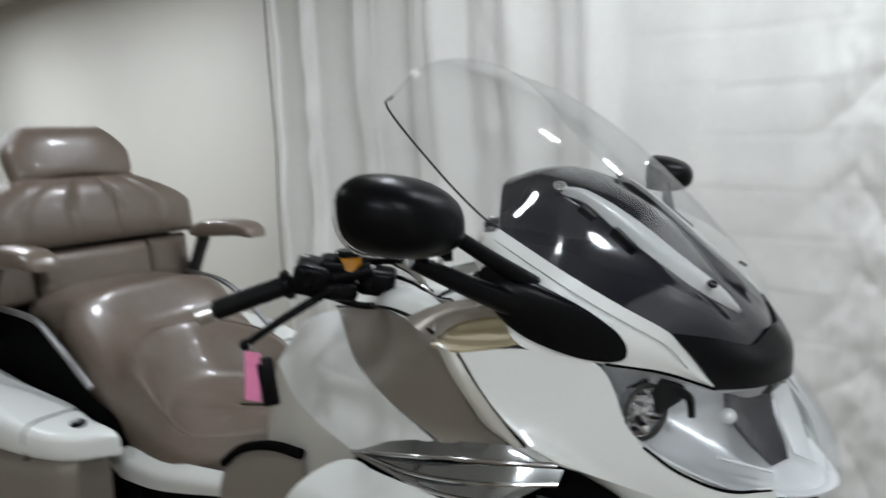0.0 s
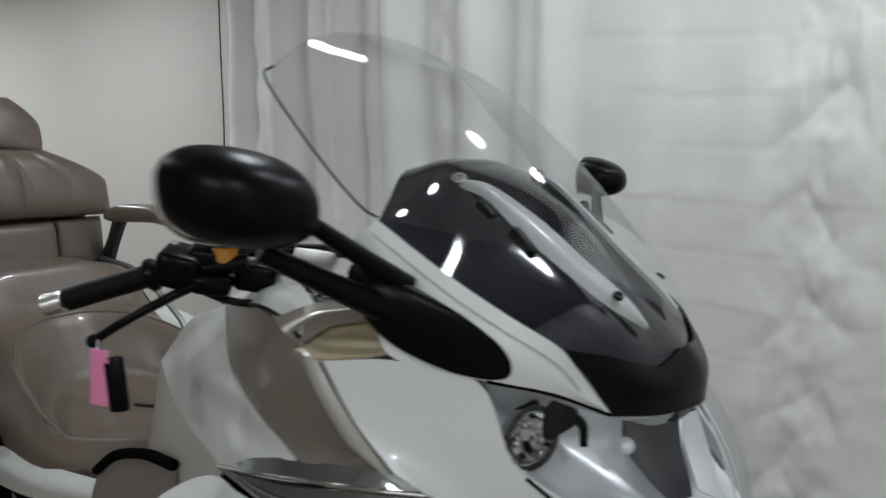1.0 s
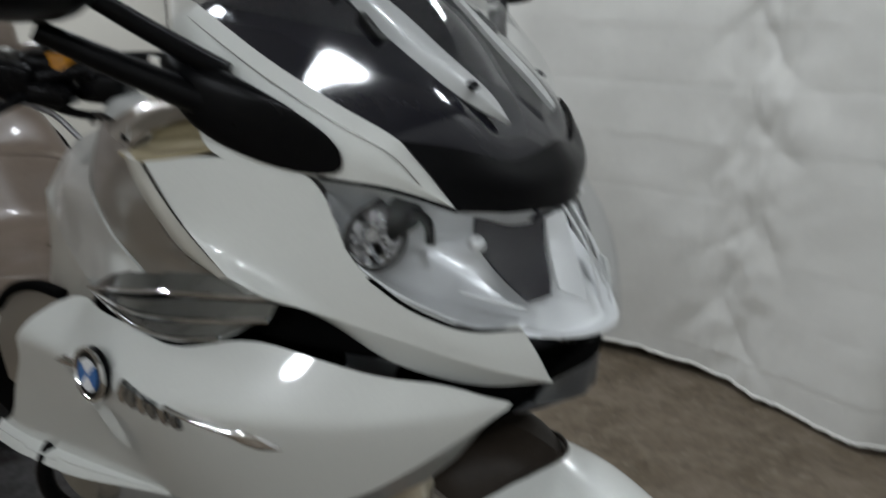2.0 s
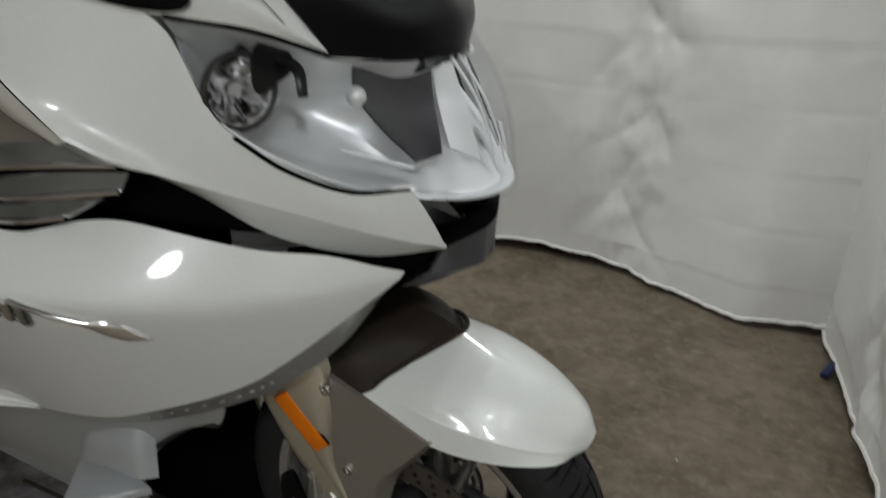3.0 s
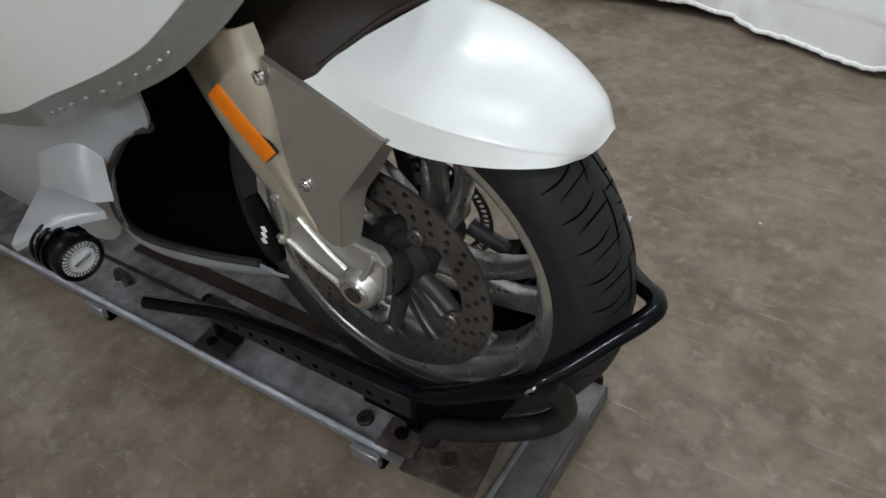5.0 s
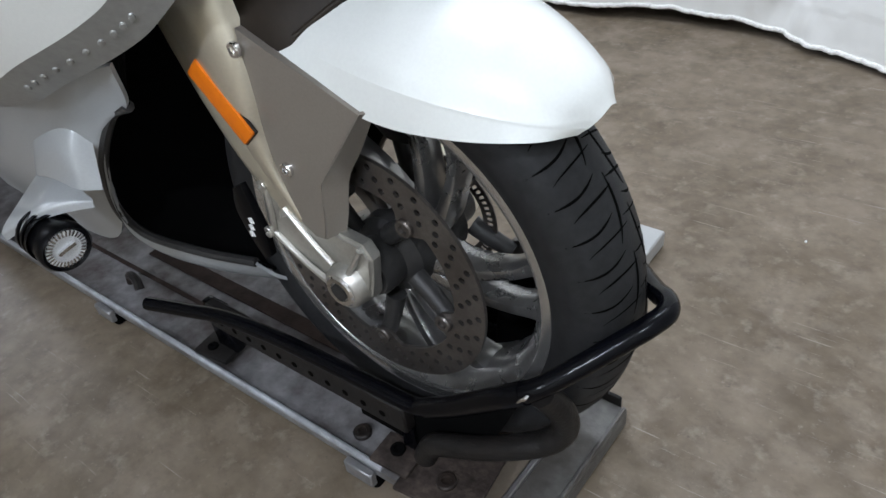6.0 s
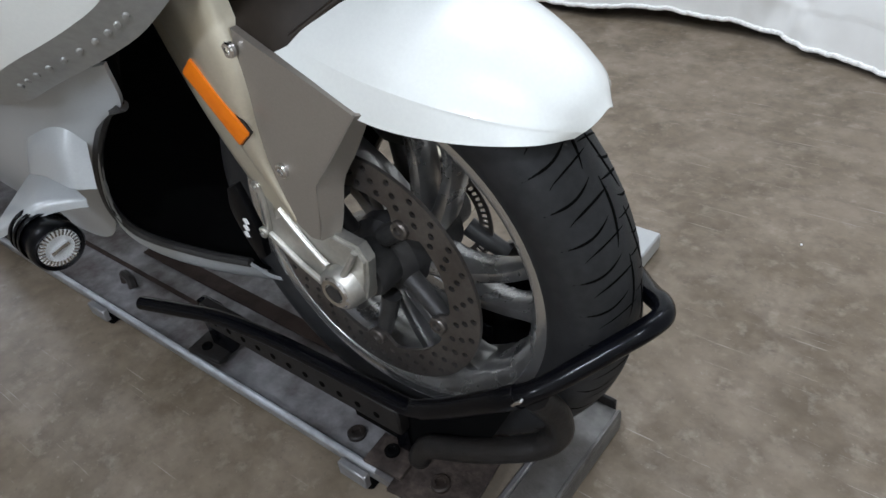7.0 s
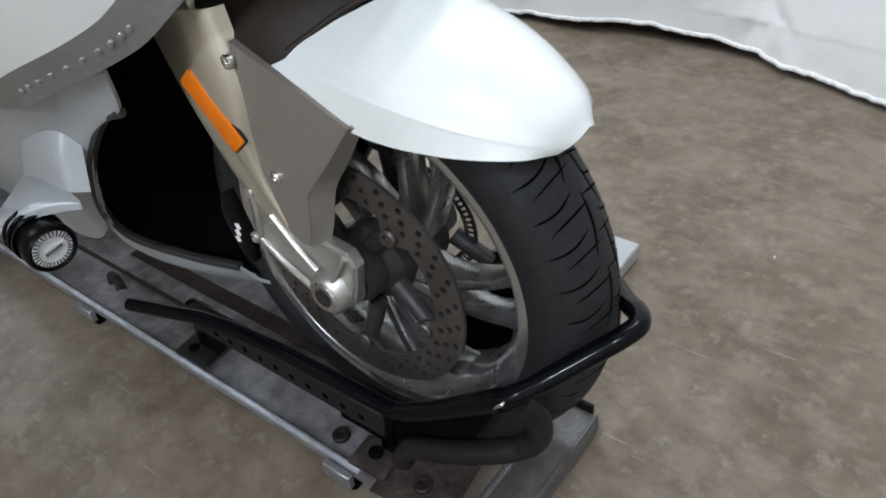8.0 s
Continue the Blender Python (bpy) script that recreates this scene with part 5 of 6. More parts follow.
T_B = [(-0.700, -0.130, 1.075), (-0.56, -0.235, 1.03), (-0.45, -0.285, 0.995), (-0.325, -0.322, 0.970)]
sheet("tank_side", [T_F, T_M, T_B], M_TAUPE, bike, "taupe satin tank side panel", 24, 16, 0.005, (-0.5, 0, 1.0))
K_A = [(-0.700, -0.130, 1.075), (-0.56, -0.238, 1.028), (-0.45, -0.288, 0.993), (-0.34, -0.318, 0.966)]
K_B = [(-0.80, -0.125, 1.035), (-0.72, -0.195, 0.985), (-0.60, -0.235, 0.945), (-0.44, -0.300, 0.935)]
K_C = [(-0.860, -0.150, 0.950), (-0.79, -0.175, 0.900), (-0.68, -0.215, 0.880), (-0.53, -0.275, 0.882)]
sheet("tank_panel", [K_A, K_B, K_C], M_WHITE, bike, "pearl-white tank panel", 24, 16, 0.005, (-0.5, 0, 0.95))
K_D = [(-0.93, -0.130, 0.79), (-0.88, -0.17, 0.76), (-0.80, -0.20, 0.74), (-0.70, -0.23, 0.72)]
sheet("knee_panel", [K_C, K_D], M_BEIGE, bike, "beige lower tank panel", 20, 8, 0.005, (-0.5, 0, 0.9))
SP_TOP = [(-0.965, -0.222, 0.725), (-0.900, -0.222, 0.772), (-0.810, -0.222, 0.800), (-0.720, -0.226, 0.806)]
sheet("side_panel", [SP_TOP, [(-0.968, -0.236, 0.670), (-0.900, -0.238, 0.690), (-0.810, -0.240, 0.705), (-0.700, -0.244, 0.715)], [(-0.970, -0.232, 0.580), (-0.900, -0.234, 0.580), (-0.800, -0.238, 0.585), (-0.660, -0.242, 0.600)]], M_TAUPE, bike, "taupe satin side panel below the tank", 20, 12, 0.005, (-0.8, 0, 0.65))
for sgn in (-1, 1):
    # black tube drawn along the panel top as its dark outline
    tube("panel_outline", [(x, -sgn * y, z + 0.009) for x, y, z in SP_TOP], 0.010, M_VOID, bike, "black tube outlining the top of the side panel", 8, 24)
TT = [[(-0.36, y, 1.155 - 0.5 * y * y), (-0.50, y * 0.92, 1.135 - 1.0 * y * y), (-0.65, y * 0.62, 1.10 - 1.5 * y * y), (-0.82, y * 0.45, 1.02 - 1.2 * y * y), (-0.93, y * 0.4, 0.88)] for y in (-0.24, -0.12, 0, 0.12, 0.24)]
sheet("tank_top", TT, M_WHITE, bike, "pearl-white tank top", 24, 24, 0.005, (-0.6, 0, 0.8), both=False)
sheet("dash", [[(-0.40, y, 1.15), (-0.33, y, 1.19), (-0.29, y * 0.8, 1.235)] for y in (-0.22, -0.08, 0.08, 0.22)], M_BLACK, bike, "black instrument dash", 10, 16, 0.004, (0, 0, 1.2), both=False)

# handlebar
for sgn in (-1, 1):
    e, i = Vector((-0.722, sgn * 0.417, 1.123)), Vector((-0.62, sgn * 0.315, 1.166))
    d = (i - e).normalized()
    bar = part("handlebar", tube_bm([e + d * 0.03, i, Vector((-0.56, sgn * 0.20, 1.19)), Vector((-0.46, sgn * 0.09, 1.19))], 0.011, 12, 24), M_BLACK, bike, "black handlebar half")
    part("grip", tube_bm([e + d * 0.028, i], 0.0165, 20, 12), M_GRIP, bar, "black rubber grip")
    part("bar_end", cyl_bm(e - d * 0.004, e + d * 0.026, 0.0155, 24, 0.003), M_RIMLIP, bar, "silver bar-end weight")
    part("switch_block", box_bm((0.060, 0.075, 0.050), i + d * 0.030 + Vector((0.012, 0, 0.004)), (8, 15, sgn * -42), 0.010, 3), M_BLACK, bar)
    part("throttle_cable", tube_bm([i + d * 0.02 + Vector((0.03, 0, -0.015)), Vector((-0.52, sgn * 0.24, 1.125)), Vector((-0.45, sgn * 0.16, 1.14))], 0.006, 8, 16), M_BLACK, bar)
    part("switch_pod", box_bm((0.055, 0.045, 0.060), i + d * 0.068 + Vector((0.010, 0, -0.006)), (10, 10, sgn * -42), 0.012, 3), M_BLACK, bar)
    part("rocker", box_bm((0.012, 0.022, 0.012), i + d * 0.036 + Vector((-0.012, 0, 0.030)), (0, 20, sgn * -42), 0.003, 2), M_GREYP, bar)
    part("lever_pivot", box_bm((0.050, 0.060, 0.030), (-0.566, sgn * 0.258, 1.162), (0, 10, sgn * -42), 0.008, 2), M_BLACK, bar)
    part("pump_body", box_bm((0.055, 0.085, 0.030), (-0.560, sgn * 0.262, 1.156), (0, 8, sgn * -44), 0.010, 3), M_BLACK, bar)
    part("bar_joint", box_bm((0.060, 0.070, 0.042), (-0.530, sgn * 0.205, 1.160), (0, 8, sgn * -36), 0.010, 3), M_BLACK, bar)
    part("joint_bolt", cyl_bm((-0.535, sgn * 0.215, 1.178), (-0.535, sgn * 0.215, 1.187), 0.007, 16, 0.0015), M_ALU, bar)
    part("switch_collar", cyl_bm(i - d * 0.012, i + d * 0.004, 0.024, 24, 0.004), M_BLACK, bar)
    part("master_cylinder", tube_bm([i + d * 0.03 + Vector((0.035, 0, 0.0)), i + d * 0.11 + Vector((0.035, 0, -0.012))], 0.013, 14, 8), M_BLACK, bar)
    if sgn < 0:
        part("reservoir", cyl_bm((-0.538, -0.259, 1.178), (-0.538, -0.259, 1.208), 0.018, 24, 0.003), M_AMBER, bar, "amber brake fluid reservoir")
        part("reservoir_cap", cyl_bm((-0.538, -0.259, 1.210), (-0.538, -0.259, 1.219), 0.024, 24, 0.003), M_BLACK, bar)
    part("lever", tube_bm([(-0.560, sgn * 0.270, 1.160), (-0.555, sgn * 0.320, 1.150), (-0.590, sgn * 0.375, 1.118), (-0.622, sgn * 0.405, 1.090)], 0.0075, 10, 24, True, 0.006), M_BLACK, bar, "black brake lever")
    bm = bmesh.new()
    bmesh.ops.create_uvsphere(bm, u_segments=14, v_segments=10, radius=0.0095)
    bmesh.ops.transform(bm, matrix=Matrix.Translation((-0.624, sgn * 0.407, 1.088)), verts=bm.verts)
    part("lever_tip", bm, M_BLACK, bar)
    tube("brake_hose", [(-0.525, sgn * 0.20, 1.160), (-0.495, sgn * 0.19, 1.138), (-0.45, sgn * 0.20, 1.135), (-0.39, sgn * 0.20, 1.12)], 0.007, M_BLACK, bike, "", 8)
    tube("chrome_hose", [(-0.54, sgn * 0.16, 1.185), (-0.48, sgn * 0.17, 1.17), (-0.42, sgn * 0.20, 1.14), (-0.36, sgn * 0.21, 1.13)], 0.006, M_CHROME, bike, "", 8)
    tube("chrome_pipe", [(-0.535, sgn * 0.175, 1.165), (-0.47, sgn * 0.185, 1.158), (-0.40, sgn * 0.215, 1.146), (-0.36, sgn * 0.235, 1.150)], 0.004, M_CHROME, bike, "", 8)
    part("bar_clamp", box_bm((0.07, 0.05, 0.035), (-0.50, sgn * 0.12, 1.178), (0, 10, sgn * -35), 0.008), M_ALU, bike)

# pink tag and key fob on the brake lever
tag = thing("key_tag", (-0.618, -0.404, 1.085), "pink paper tag and black key fob hanging from a lever", "key tag")
part("string", tube_bm([(-0.616, -0.405, 1.092), (-0.612, -0.408, 1.080), (-0.610, -0.405, 1.072)], 0.0015, 6, 8), M_CHROME, tag)
part("paper", box_bm((0.026, 0.0012, 0.080), (-0.612, -0.408, 1.040), (4, 6, 25), 0.0004, 1), M_PINK, tag, "pink paper tag")
part("key_fob", box_bm((0.026, 0.012, 0.075), (-0.592, -0.396, 1.032), (-6, -8, 35), 0.005, 2), M_BLACK, tag, "black key fob")
part("key_blade", box_bm((0.007, 0.002, 0.040), (-0.598, -0.402, 1.048), (-6, -4, 30), 0.0006, 1), M_CHROME, tag)
part("key_ring", tube_bm([(-0.606 + 0.009 * math.cos(a), -0.404, 1.070 + 0.009 * math.sin(a)) for a in (2 * math.pi * k / 16 for k in range(17))], 0.0012, 6, 32), M_CHROME, tag)


# seats
def seat_loop(x, w, zt, zb, crown, shift=0.0):
    pts = []
    for k in range(32):
        t = 2 * math.pi * k / 32
        c, s = math.cos(t), math.sin(t)
        y = w * math.copysign(abs(c) ** 0.7, c)
        h = (zt - zb) / 2
        z = (zt + zb) / 2 + h * math.copysign(abs(s) ** 0.55, s) + (crown * (1 - (y / w) ** 2) if s > 0 else 0)
        pts.append(Vector((x + shift * (s if s > 0 else 0), y, z)))
    return pts


def horseshoe(half):
    """A curve round the seat from its near front to its far front."""
    return half + [(x, -y, z) for x, y, z in half[-2::-1]]


SEAT_SIDE = [[(-0.900, -0.070, 0.665), (-1.110, -0.215, 0.660), (-1.353, -0.228, 0.685), (-1.520, -0.235, 0.810), (-1.600, -0.235, 0.925), (-1.640, -0.140, 0.990), (-1.640, 0, 1.000)],
             [(-0.902, -0.082, 0.715), (-1.105, -0.218, 0.705), (-1.330, -0.236, 0.755), (-1.480, -0.240, 0.880), (-1.560, -0.225, 0.985), (-1.570, -0.120, 1.020), (-1.570, 0, 1.022)],
             [(-0.906, -0.084, 0.738), (-1.120, -0.212, 0.732), (-1.262, -0.226, 0.785), (-1.370, -0.215, 0.858), (-1.462, -0.168, 0.915), (-1.512, -0.080, 0.938), (-1.520, 0, 0.940)]]
SEAT_RIDGE = [[(-0.912, -0.080, 0.755), (-1.125, -0.200, 0.752), (-1.200, -0.212, 0.796), (-1.292, -0.206, 0.857), (-1.402, -0.150, 0.895), (-1.470, -0.068, 0.908), (-1.482, 0, 0.909)],
              [(-0.918, -0.076, 0.762), (-1.122, -0.188, 0.742), (-1.190, -0.196, 0.770), (-1.276, -0.186, 0.826), (-1.380, -0.134, 0.864), (-1.442, -0.060, 0.876), (-1.452, 0, 0.878)],
              [(-0.928, -0.068, 0.766), (-1.105, -0.160, 0.722), (-1.195, -0.168, 0.724), (-1.285, -0.150, 0.755), (-1.350, -0.102, 0.782), (-1.385, -0.050, 0.790), (-1.392, 0, 0.791)]]
SEAT_PAD = [[(-0.936, -0.055, 0.773), (-1.090, -0.125, 0.739), (-1.180, -0.143, 0.727), (-1.260, -0.126, 0.744), (-1.312, -0.086, 0.755), (-1.338, -0.044, 0.760), (-1.344, 0, 0.761)],
            [(-0.942, -0.035, 0.778), (-1.070, -0.070, 0.763), (-1.150, -0.080, 0.747), (-1.215, -0.070, 0.744), (-1.255, -0.050, 0.748), (-1.280, -0.025, 0.750), (-1.286, 0, 0.750)],
            [(-0.945, -0.012, 0.779), (-1.050, -0.012, 0.770), (-1.100, -0.012, 0.760), (-1.140, -0.012, 0.752), (-1.170, -0.010, 0.746), (-1.190, -0.006, 0.744), (-1.195, 0, 0.744)]]
seat = sheet("rider_seat", [horseshoe(r) for r in SEAT_SIDE + SEAT_RIDGE + SEAT_PAD], M_LEATHER, bike, "taupe leather rider seat with a raised bolster", 72, 60, 0.006, (-1.25, 0, 0.3), both=False, smooth=70)
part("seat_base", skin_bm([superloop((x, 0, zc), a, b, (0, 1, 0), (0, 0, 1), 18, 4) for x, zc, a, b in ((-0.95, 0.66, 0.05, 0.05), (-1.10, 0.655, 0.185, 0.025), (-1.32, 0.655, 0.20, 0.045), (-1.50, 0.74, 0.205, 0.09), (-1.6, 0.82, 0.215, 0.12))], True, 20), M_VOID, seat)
tube("seat_piping", [(x, y, z + 0.0015) for x, y, z in horseshoe(SEAT_RIDGE[0])[1:-1]], 0.0028, M_LEATHER, seat, "", 8, 90)
part("pillion_seat", skin_bm([seat_loop(*a) for a in ((-1.565, 0.19, 0.99, 0.78, 0.0), (-1.58, 0.215, 1.01, 0.77, 0.005), (-1.62, 0.24, 1.02, 0.76, 0.005), (-1.70, 0.24, 1.025, 0.75, 0.0), (-1.80, 0.22, 1.02, 0.76, 0.0))], True, 40), M_LEATHER, bike, "taupe leather pillion seat", 60)


def cushion(name, x, y0, y1, z0, z1, deep, lean, n_panel, parent, label, power=4.0, taper=0.0, scoop=0.0, arch=0.0):
    """An upright padded cushion facing forward, with sewn channels."""
    nu, nv = 44, 24
    bm = bmesh.new()
    grid = []
    for i in range(nu):
        u = -1 + 2 * i / (nu - 1)
        col = []
        for j in range(nv):
            v = -1 + 2 * j / (nv - 1)
            w = (y1 - y0) / 2 * (1 - taper * max(0, v) ** 1.5 - scoop * max(0, -v) ** 2)
            edge = max(0.0, 1 - abs(u) ** power) ** 0.4 * max(0.0, 1 - abs(v) ** power) ** 0.4
            ch = 0.0
            for k in range(1, n_panel):
                q = -1 + 2 * k / n_panel
                ch = max(ch, math.exp(-((u - q) / 0.03) ** 2))
            col.append(bm.verts.new((x + deep * edge * (1 - 0.22 * ch) + lean * (v + 1) / 2 * -1, (y0 + y1) / 2 + w * u, z0 + (z1 - z0) * (v + 1) / 2 + arch * (1 - u * u) ** 2 * (1 - v) / 2)))
        grid.append(col)
    back = [[bm.verts.new((x - deep * 0.9 - lean * (-1 + 2 * j / (nv - 1) + 1) / 2, v.co.y * 0.985 + 0.015 * (y0 + y1) / 2, v.co.z)) for j, v in enumerate(c)] for c in grid]
    for i in range(nu - 1):
        for j in range(nv - 1):
            bm.faces.new((grid[i][j], grid[i + 1][j], grid[i + 1][j + 1], grid[i][j + 1]))
            bm.faces.new((back[i][j], back[i][j + 1], back[i + 1][j + 1], back[i + 1][j]))
    rim = [(i, 0) for i in range(nu)] + [(nu - 1, j) for j in range(1, nv)] + [(i, nv - 1) for i in range(nu - 2, -1, -1)] + [(0, j) for j in range(nv - 2, 0, -1)]
    for a, b in zip(rim, rim[1:] + rim[:1]):
        bm.faces.new((grid[a[0]][a[1]], back[a[0]][a[1]], back[b[0]][b[1]], grid[b[0]][b[1]]))
    return part(name, bm, M_LEATHER, parent, label, 50)


cushion("backrest", -1.83, -0.345, 0.345, 1.118, 1.318, 0.065, 0.045, 5, bike, "taupe leather pillion backrest with sewn panels", 2.6, 0.55)
cushion("lumbar_pad", -1.80, -0.172, 0.158, 0.985, 1.108, 0.035, 0.02, 1, bike, "taupe leather lumbar pad", 8.0)
for sgn in (-1, 1):
    cushion("backrest_wing", -1.84, sgn * 0.245 - 0.072, sgn * 0.245 + 0.072, 0.97, 1.110, 0.025, 0.01, 1, bike, "dark leather side of the backrest", 6.0)
cushion("headrest", -1.885, -0.182, 0.182, 1.302, 1.462, 0.040, 0.060, 1, bike, "taupe leather headrest with an arched lower edge", 3.4, 0.38, 0.05, 0.014)
part("backrest_shell", skin_bm([superloop((-1.95, 0, z), w, 0.10, (0, 1, 0), (1, 0, 0), 20, 4) for z, w in ((0.86, 0.28), (1.0, 0.31), (1.16, 0.29), (1.25, 0.20))], True, 12), M_BLACK, bike, "black backrest shell")
for sgn in (-1, 1):
    arm = part("armrest", skin_bm([superloop(c, a, b, (0, 1, 0), (-0.1, 0, 0.99), 16, 4) for c, a, b in (((-1.765, sgn * 0.31, 1.118), 0.030, 0.012), ((-1.72, sgn * 0.31, 1.126), 0.042, 0.022), ((-1.67, sgn * 0.31, 1.134), 0.044, 0.027), ((-1.53, sgn * 0.31, 1.140), 0.042, 0.024), ((-1.475, sgn * 0.31, 1.131), 0.038, 0.018), ((-1.458, sgn * 0.31, 1.124), 0.026, 0.009))], True, 28), M_LEATHER, bike, "taupe leather armrest")
    part("armrest_bracket", skin_bm([superloop(c, a, b, (1, 0, 0), (0, 1, 0), 12, 4) for c, a, b in (((-1.725, sgn * 0.310, 1.112), 0.028, 0.012), ((-1.775, sgn * 0.312, 1.03), 0.026, 0.012), ((-1.84, sgn * 0.312, 0.94), 0.040, 0.014), ((-1.90, sgn * 0.30, 0.86), 0.05, 0.014))], True, 20), M_HUB, arm, "dark grey armrest bracket")
    sheet("side_cover", [[(-1.40, sgn * 0.232, 0.690), (-1.20, sgn * 0.228, 0.690), (-0.96, sgn * 0.200, 0.700)], [(-1.39, sgn * 0.250, 0.655), (-1.20, sgn * 0.245, 0.655), (-0.955, sgn * 0.215, 0.675)], [(-1.37, sgn * 0.240, 0.600), (-1.20, sgn * 0.235, 0.610), (-0.965, sgn * 0.210, 0.650)]], M_WHITE, bike, "pearl-white side cover under the seat", 20, 10, 0.005, (-1.2, 0, 0.6), both=False)
    STN = ((-1.252, 0.286, 0.300, 0.752), (-1.268, 0.284, 0.335, 0.764), (-1.295, 0.286, 0.378, 0.774), (-1.345, 0.292, 0.412, 0.784), (-1.45, 0.286, 0.442, 0.802), (-1.62, 0.300, 0.462, 0.824), (-1.83, 0.285, 0.470, 0.830), (-2.0, 0.27, 0.45, 0.815), (-2.08, 0.28, 0.40, 0.77))
    case = part("side_case", skin_bm([superloop((x, sgn * (i + o) / 2, (0.46 + 0.713) / 2 + 0.0), (o - i) / 2 - 0.006, (0.713 - 0.46) / 2, (0, 1, 0), (0, 0, 1), 28, 5) for x, i, o, t in STN[2:]], True, 40), M_TAUPE, bike, "touring side case, taupe below and white above")
    part("case_lid", skin_bm([superloop((x, sgn * (i + o) / 2, (0.708 + t) / 2), (o - i) / 2, (t - 0.708) / 2, (0, 1, 0), (0, 0, 1), 28, 3.6) for x, i, o, t in STN], True, 50), M_WHITE, case, "pearl-white case lid")
    tube("lid_seam", [p for p in superloop((-1.395, sgn * 0.3565, (0.708 + 0.793) / 2), 0.0720, 0.0445, (0, 1, 0), (0, 0, 1), 28, 3.6) if p.z > 0.715 and (p.y * sgn > 0.30)] if sgn > 0 else [p for p in superloop((-1.395, -0.3565, (0.708 + 0.793) / 2), 0.0720, 0.0445, (0, -1, 0), (0, 0, 1), 28, 3.6) if p.z > 0.715 and p.y < -0.30], 0.0016, M_VOID, case, "", 6)
    part("case_lock", cyl_bm((-1.327, sgn * 0.338, 0.776), (-1.327, sgn * 0.340, 0.787), 0.017, 24, 0.003), M_BLACK, case, "black round case lock")
    part("lock_face", cyl_bm((-1.327, sgn * 0.340, 0.787), (-1.327, sgn * 0.3402, 0.789), 0.007, 16, 0.0005), M_GREYP, case)
    part("grab_rail", tube_bm([(-1.38, sgn * 0.276, 0.835), (-1.411, sgn * 0.280, 0.863), (-1.509, sgn * 0.282, 0.923), (-1.616, sgn * 0.282, 0.972), (-1.80, sgn * 0.29, 0.985)], 0.0085, 10, 24), M_GALV, bike, "grey grab rail")
    # black sheet added to fill the dark gap between seat and case
    sheet("tail_gap_fill", [[(-1.30, sgn * 0.225, 0.72), (-1.45, sgn * 0.262, 0.82), (-1.62, sgn * 0.268, 0.95), (-2.0, sgn * 0.262, 0.98)], [(-1.30, sgn * 0.235, 0.50), (-1.45, sgn * 0.25, 0.50), (-1.62, sgn * 0.25, 0.50), (-2.0, sgn * 0.24, 0.50)]], M_VOID, bike, "black sheet filling the dark gap beside the seat", 16, 6, 0.004, (-1.6, 0, 0.7), both=False)
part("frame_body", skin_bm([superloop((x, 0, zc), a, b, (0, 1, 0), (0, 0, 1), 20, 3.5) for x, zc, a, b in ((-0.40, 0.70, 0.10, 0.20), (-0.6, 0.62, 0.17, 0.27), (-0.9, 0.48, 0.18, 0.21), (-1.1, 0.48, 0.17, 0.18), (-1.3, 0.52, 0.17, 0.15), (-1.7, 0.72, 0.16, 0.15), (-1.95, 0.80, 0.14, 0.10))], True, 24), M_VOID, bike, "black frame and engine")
part("engine_cover", lathe_bm([(0.01, -0.235), (0.07, -0.235), (0.085, -0.22), (0.09, -0.17), (0.01, -0.17)], 40, (-0.78, 0, 0.46)), M_ALU, bike, "cast aluminium engine cover")
rear = part("rear_wheel", lathe_bm([(0.22, -0.085), (0.26, -0.095), (0.30, -0.07), (0.315, 0), (0.30, 0.07), (0.26, 0.095), (0.22, 0.085)], 64, (-1.68, 0, 0.36)), M_RUBBER, bike, "black rear tyre")
part("rear_rim", lathe_bm([(0.02, -0.05), (0.20, -0.05), (0.222, -0.086), (0.222, 0.086), (0.20, 0.05), (0.02, 0.05)], 48, (-1.68, 0, 0.36)), M_RIM, rear)
tube("crash_bar", [(-0.68, -0.20, 0.61), (-0.73, -0.29, 0.55), (-0.74, -0.30, 0.46), (-0.72, -0.24, 0.36)], 0.014, M_BLACK, bike, "black crash bar", 12, 30)
tube("crash_bar", [(-0.68, 0.20, 0.61), (-0.73, 0.29, 0.55), (-0.74, 0.30, 0.46), (-0.72, 0.24, 0.36)], 0.014, M_BLACK, bike, "black crash bar", 12, 30)

# ---- wheel dolly ----
dolly = thing("wheel_dolly", (-0.8, 0, 0), "worn steel motorcycle dolly with a black tube wheel chock", "wheel dolly")
rail = part("rail", skin_bm([[(x, y, z) for y, z in ((-0.157, 0.030), (-0.157, 0.046), (-0.149, 0.046), (-0.146, 0.034), (0.146, 0.034), (0.149, 0.046), (0.157, 0.046), (0.157, 0.030))] for x in (-2.2, -1.0, 0.03, 0.15)]), M_GALV, dolly, "stained galvanised steel rail", 20)
part("rail_bed", box_bm((2.2, 0.286, 0.004), (-1.06, 0, 0.0362), bevel=0), M_BED, rail, "stained steel bed of the rail")
for sgn in (-1, 1):
    tube("rail_edge", [(-2.19, sgn * 0.153, 0.0465), (-1.0, sgn * 0.153, 0.0465), (0.02, sgn * 0.153, 0.0465)], 0.0052, M_EDGE, rail, "pale worn rail edge", 8, 8)
part("bed_strip", box_bm((0.55, 0.030, 0.003), (-0.46, -0.002, 0.0398), (0, 0, 0), 0), M_RUST, rail, "rust-brown strip along the bed")
part("bed_strip", box_bm((0.9, 0.008, 0.003), (-0.5, -0.060, 0.0398), (0, 0, 0), 0), M_RUST, rail, "rust-brown strip along the bed")
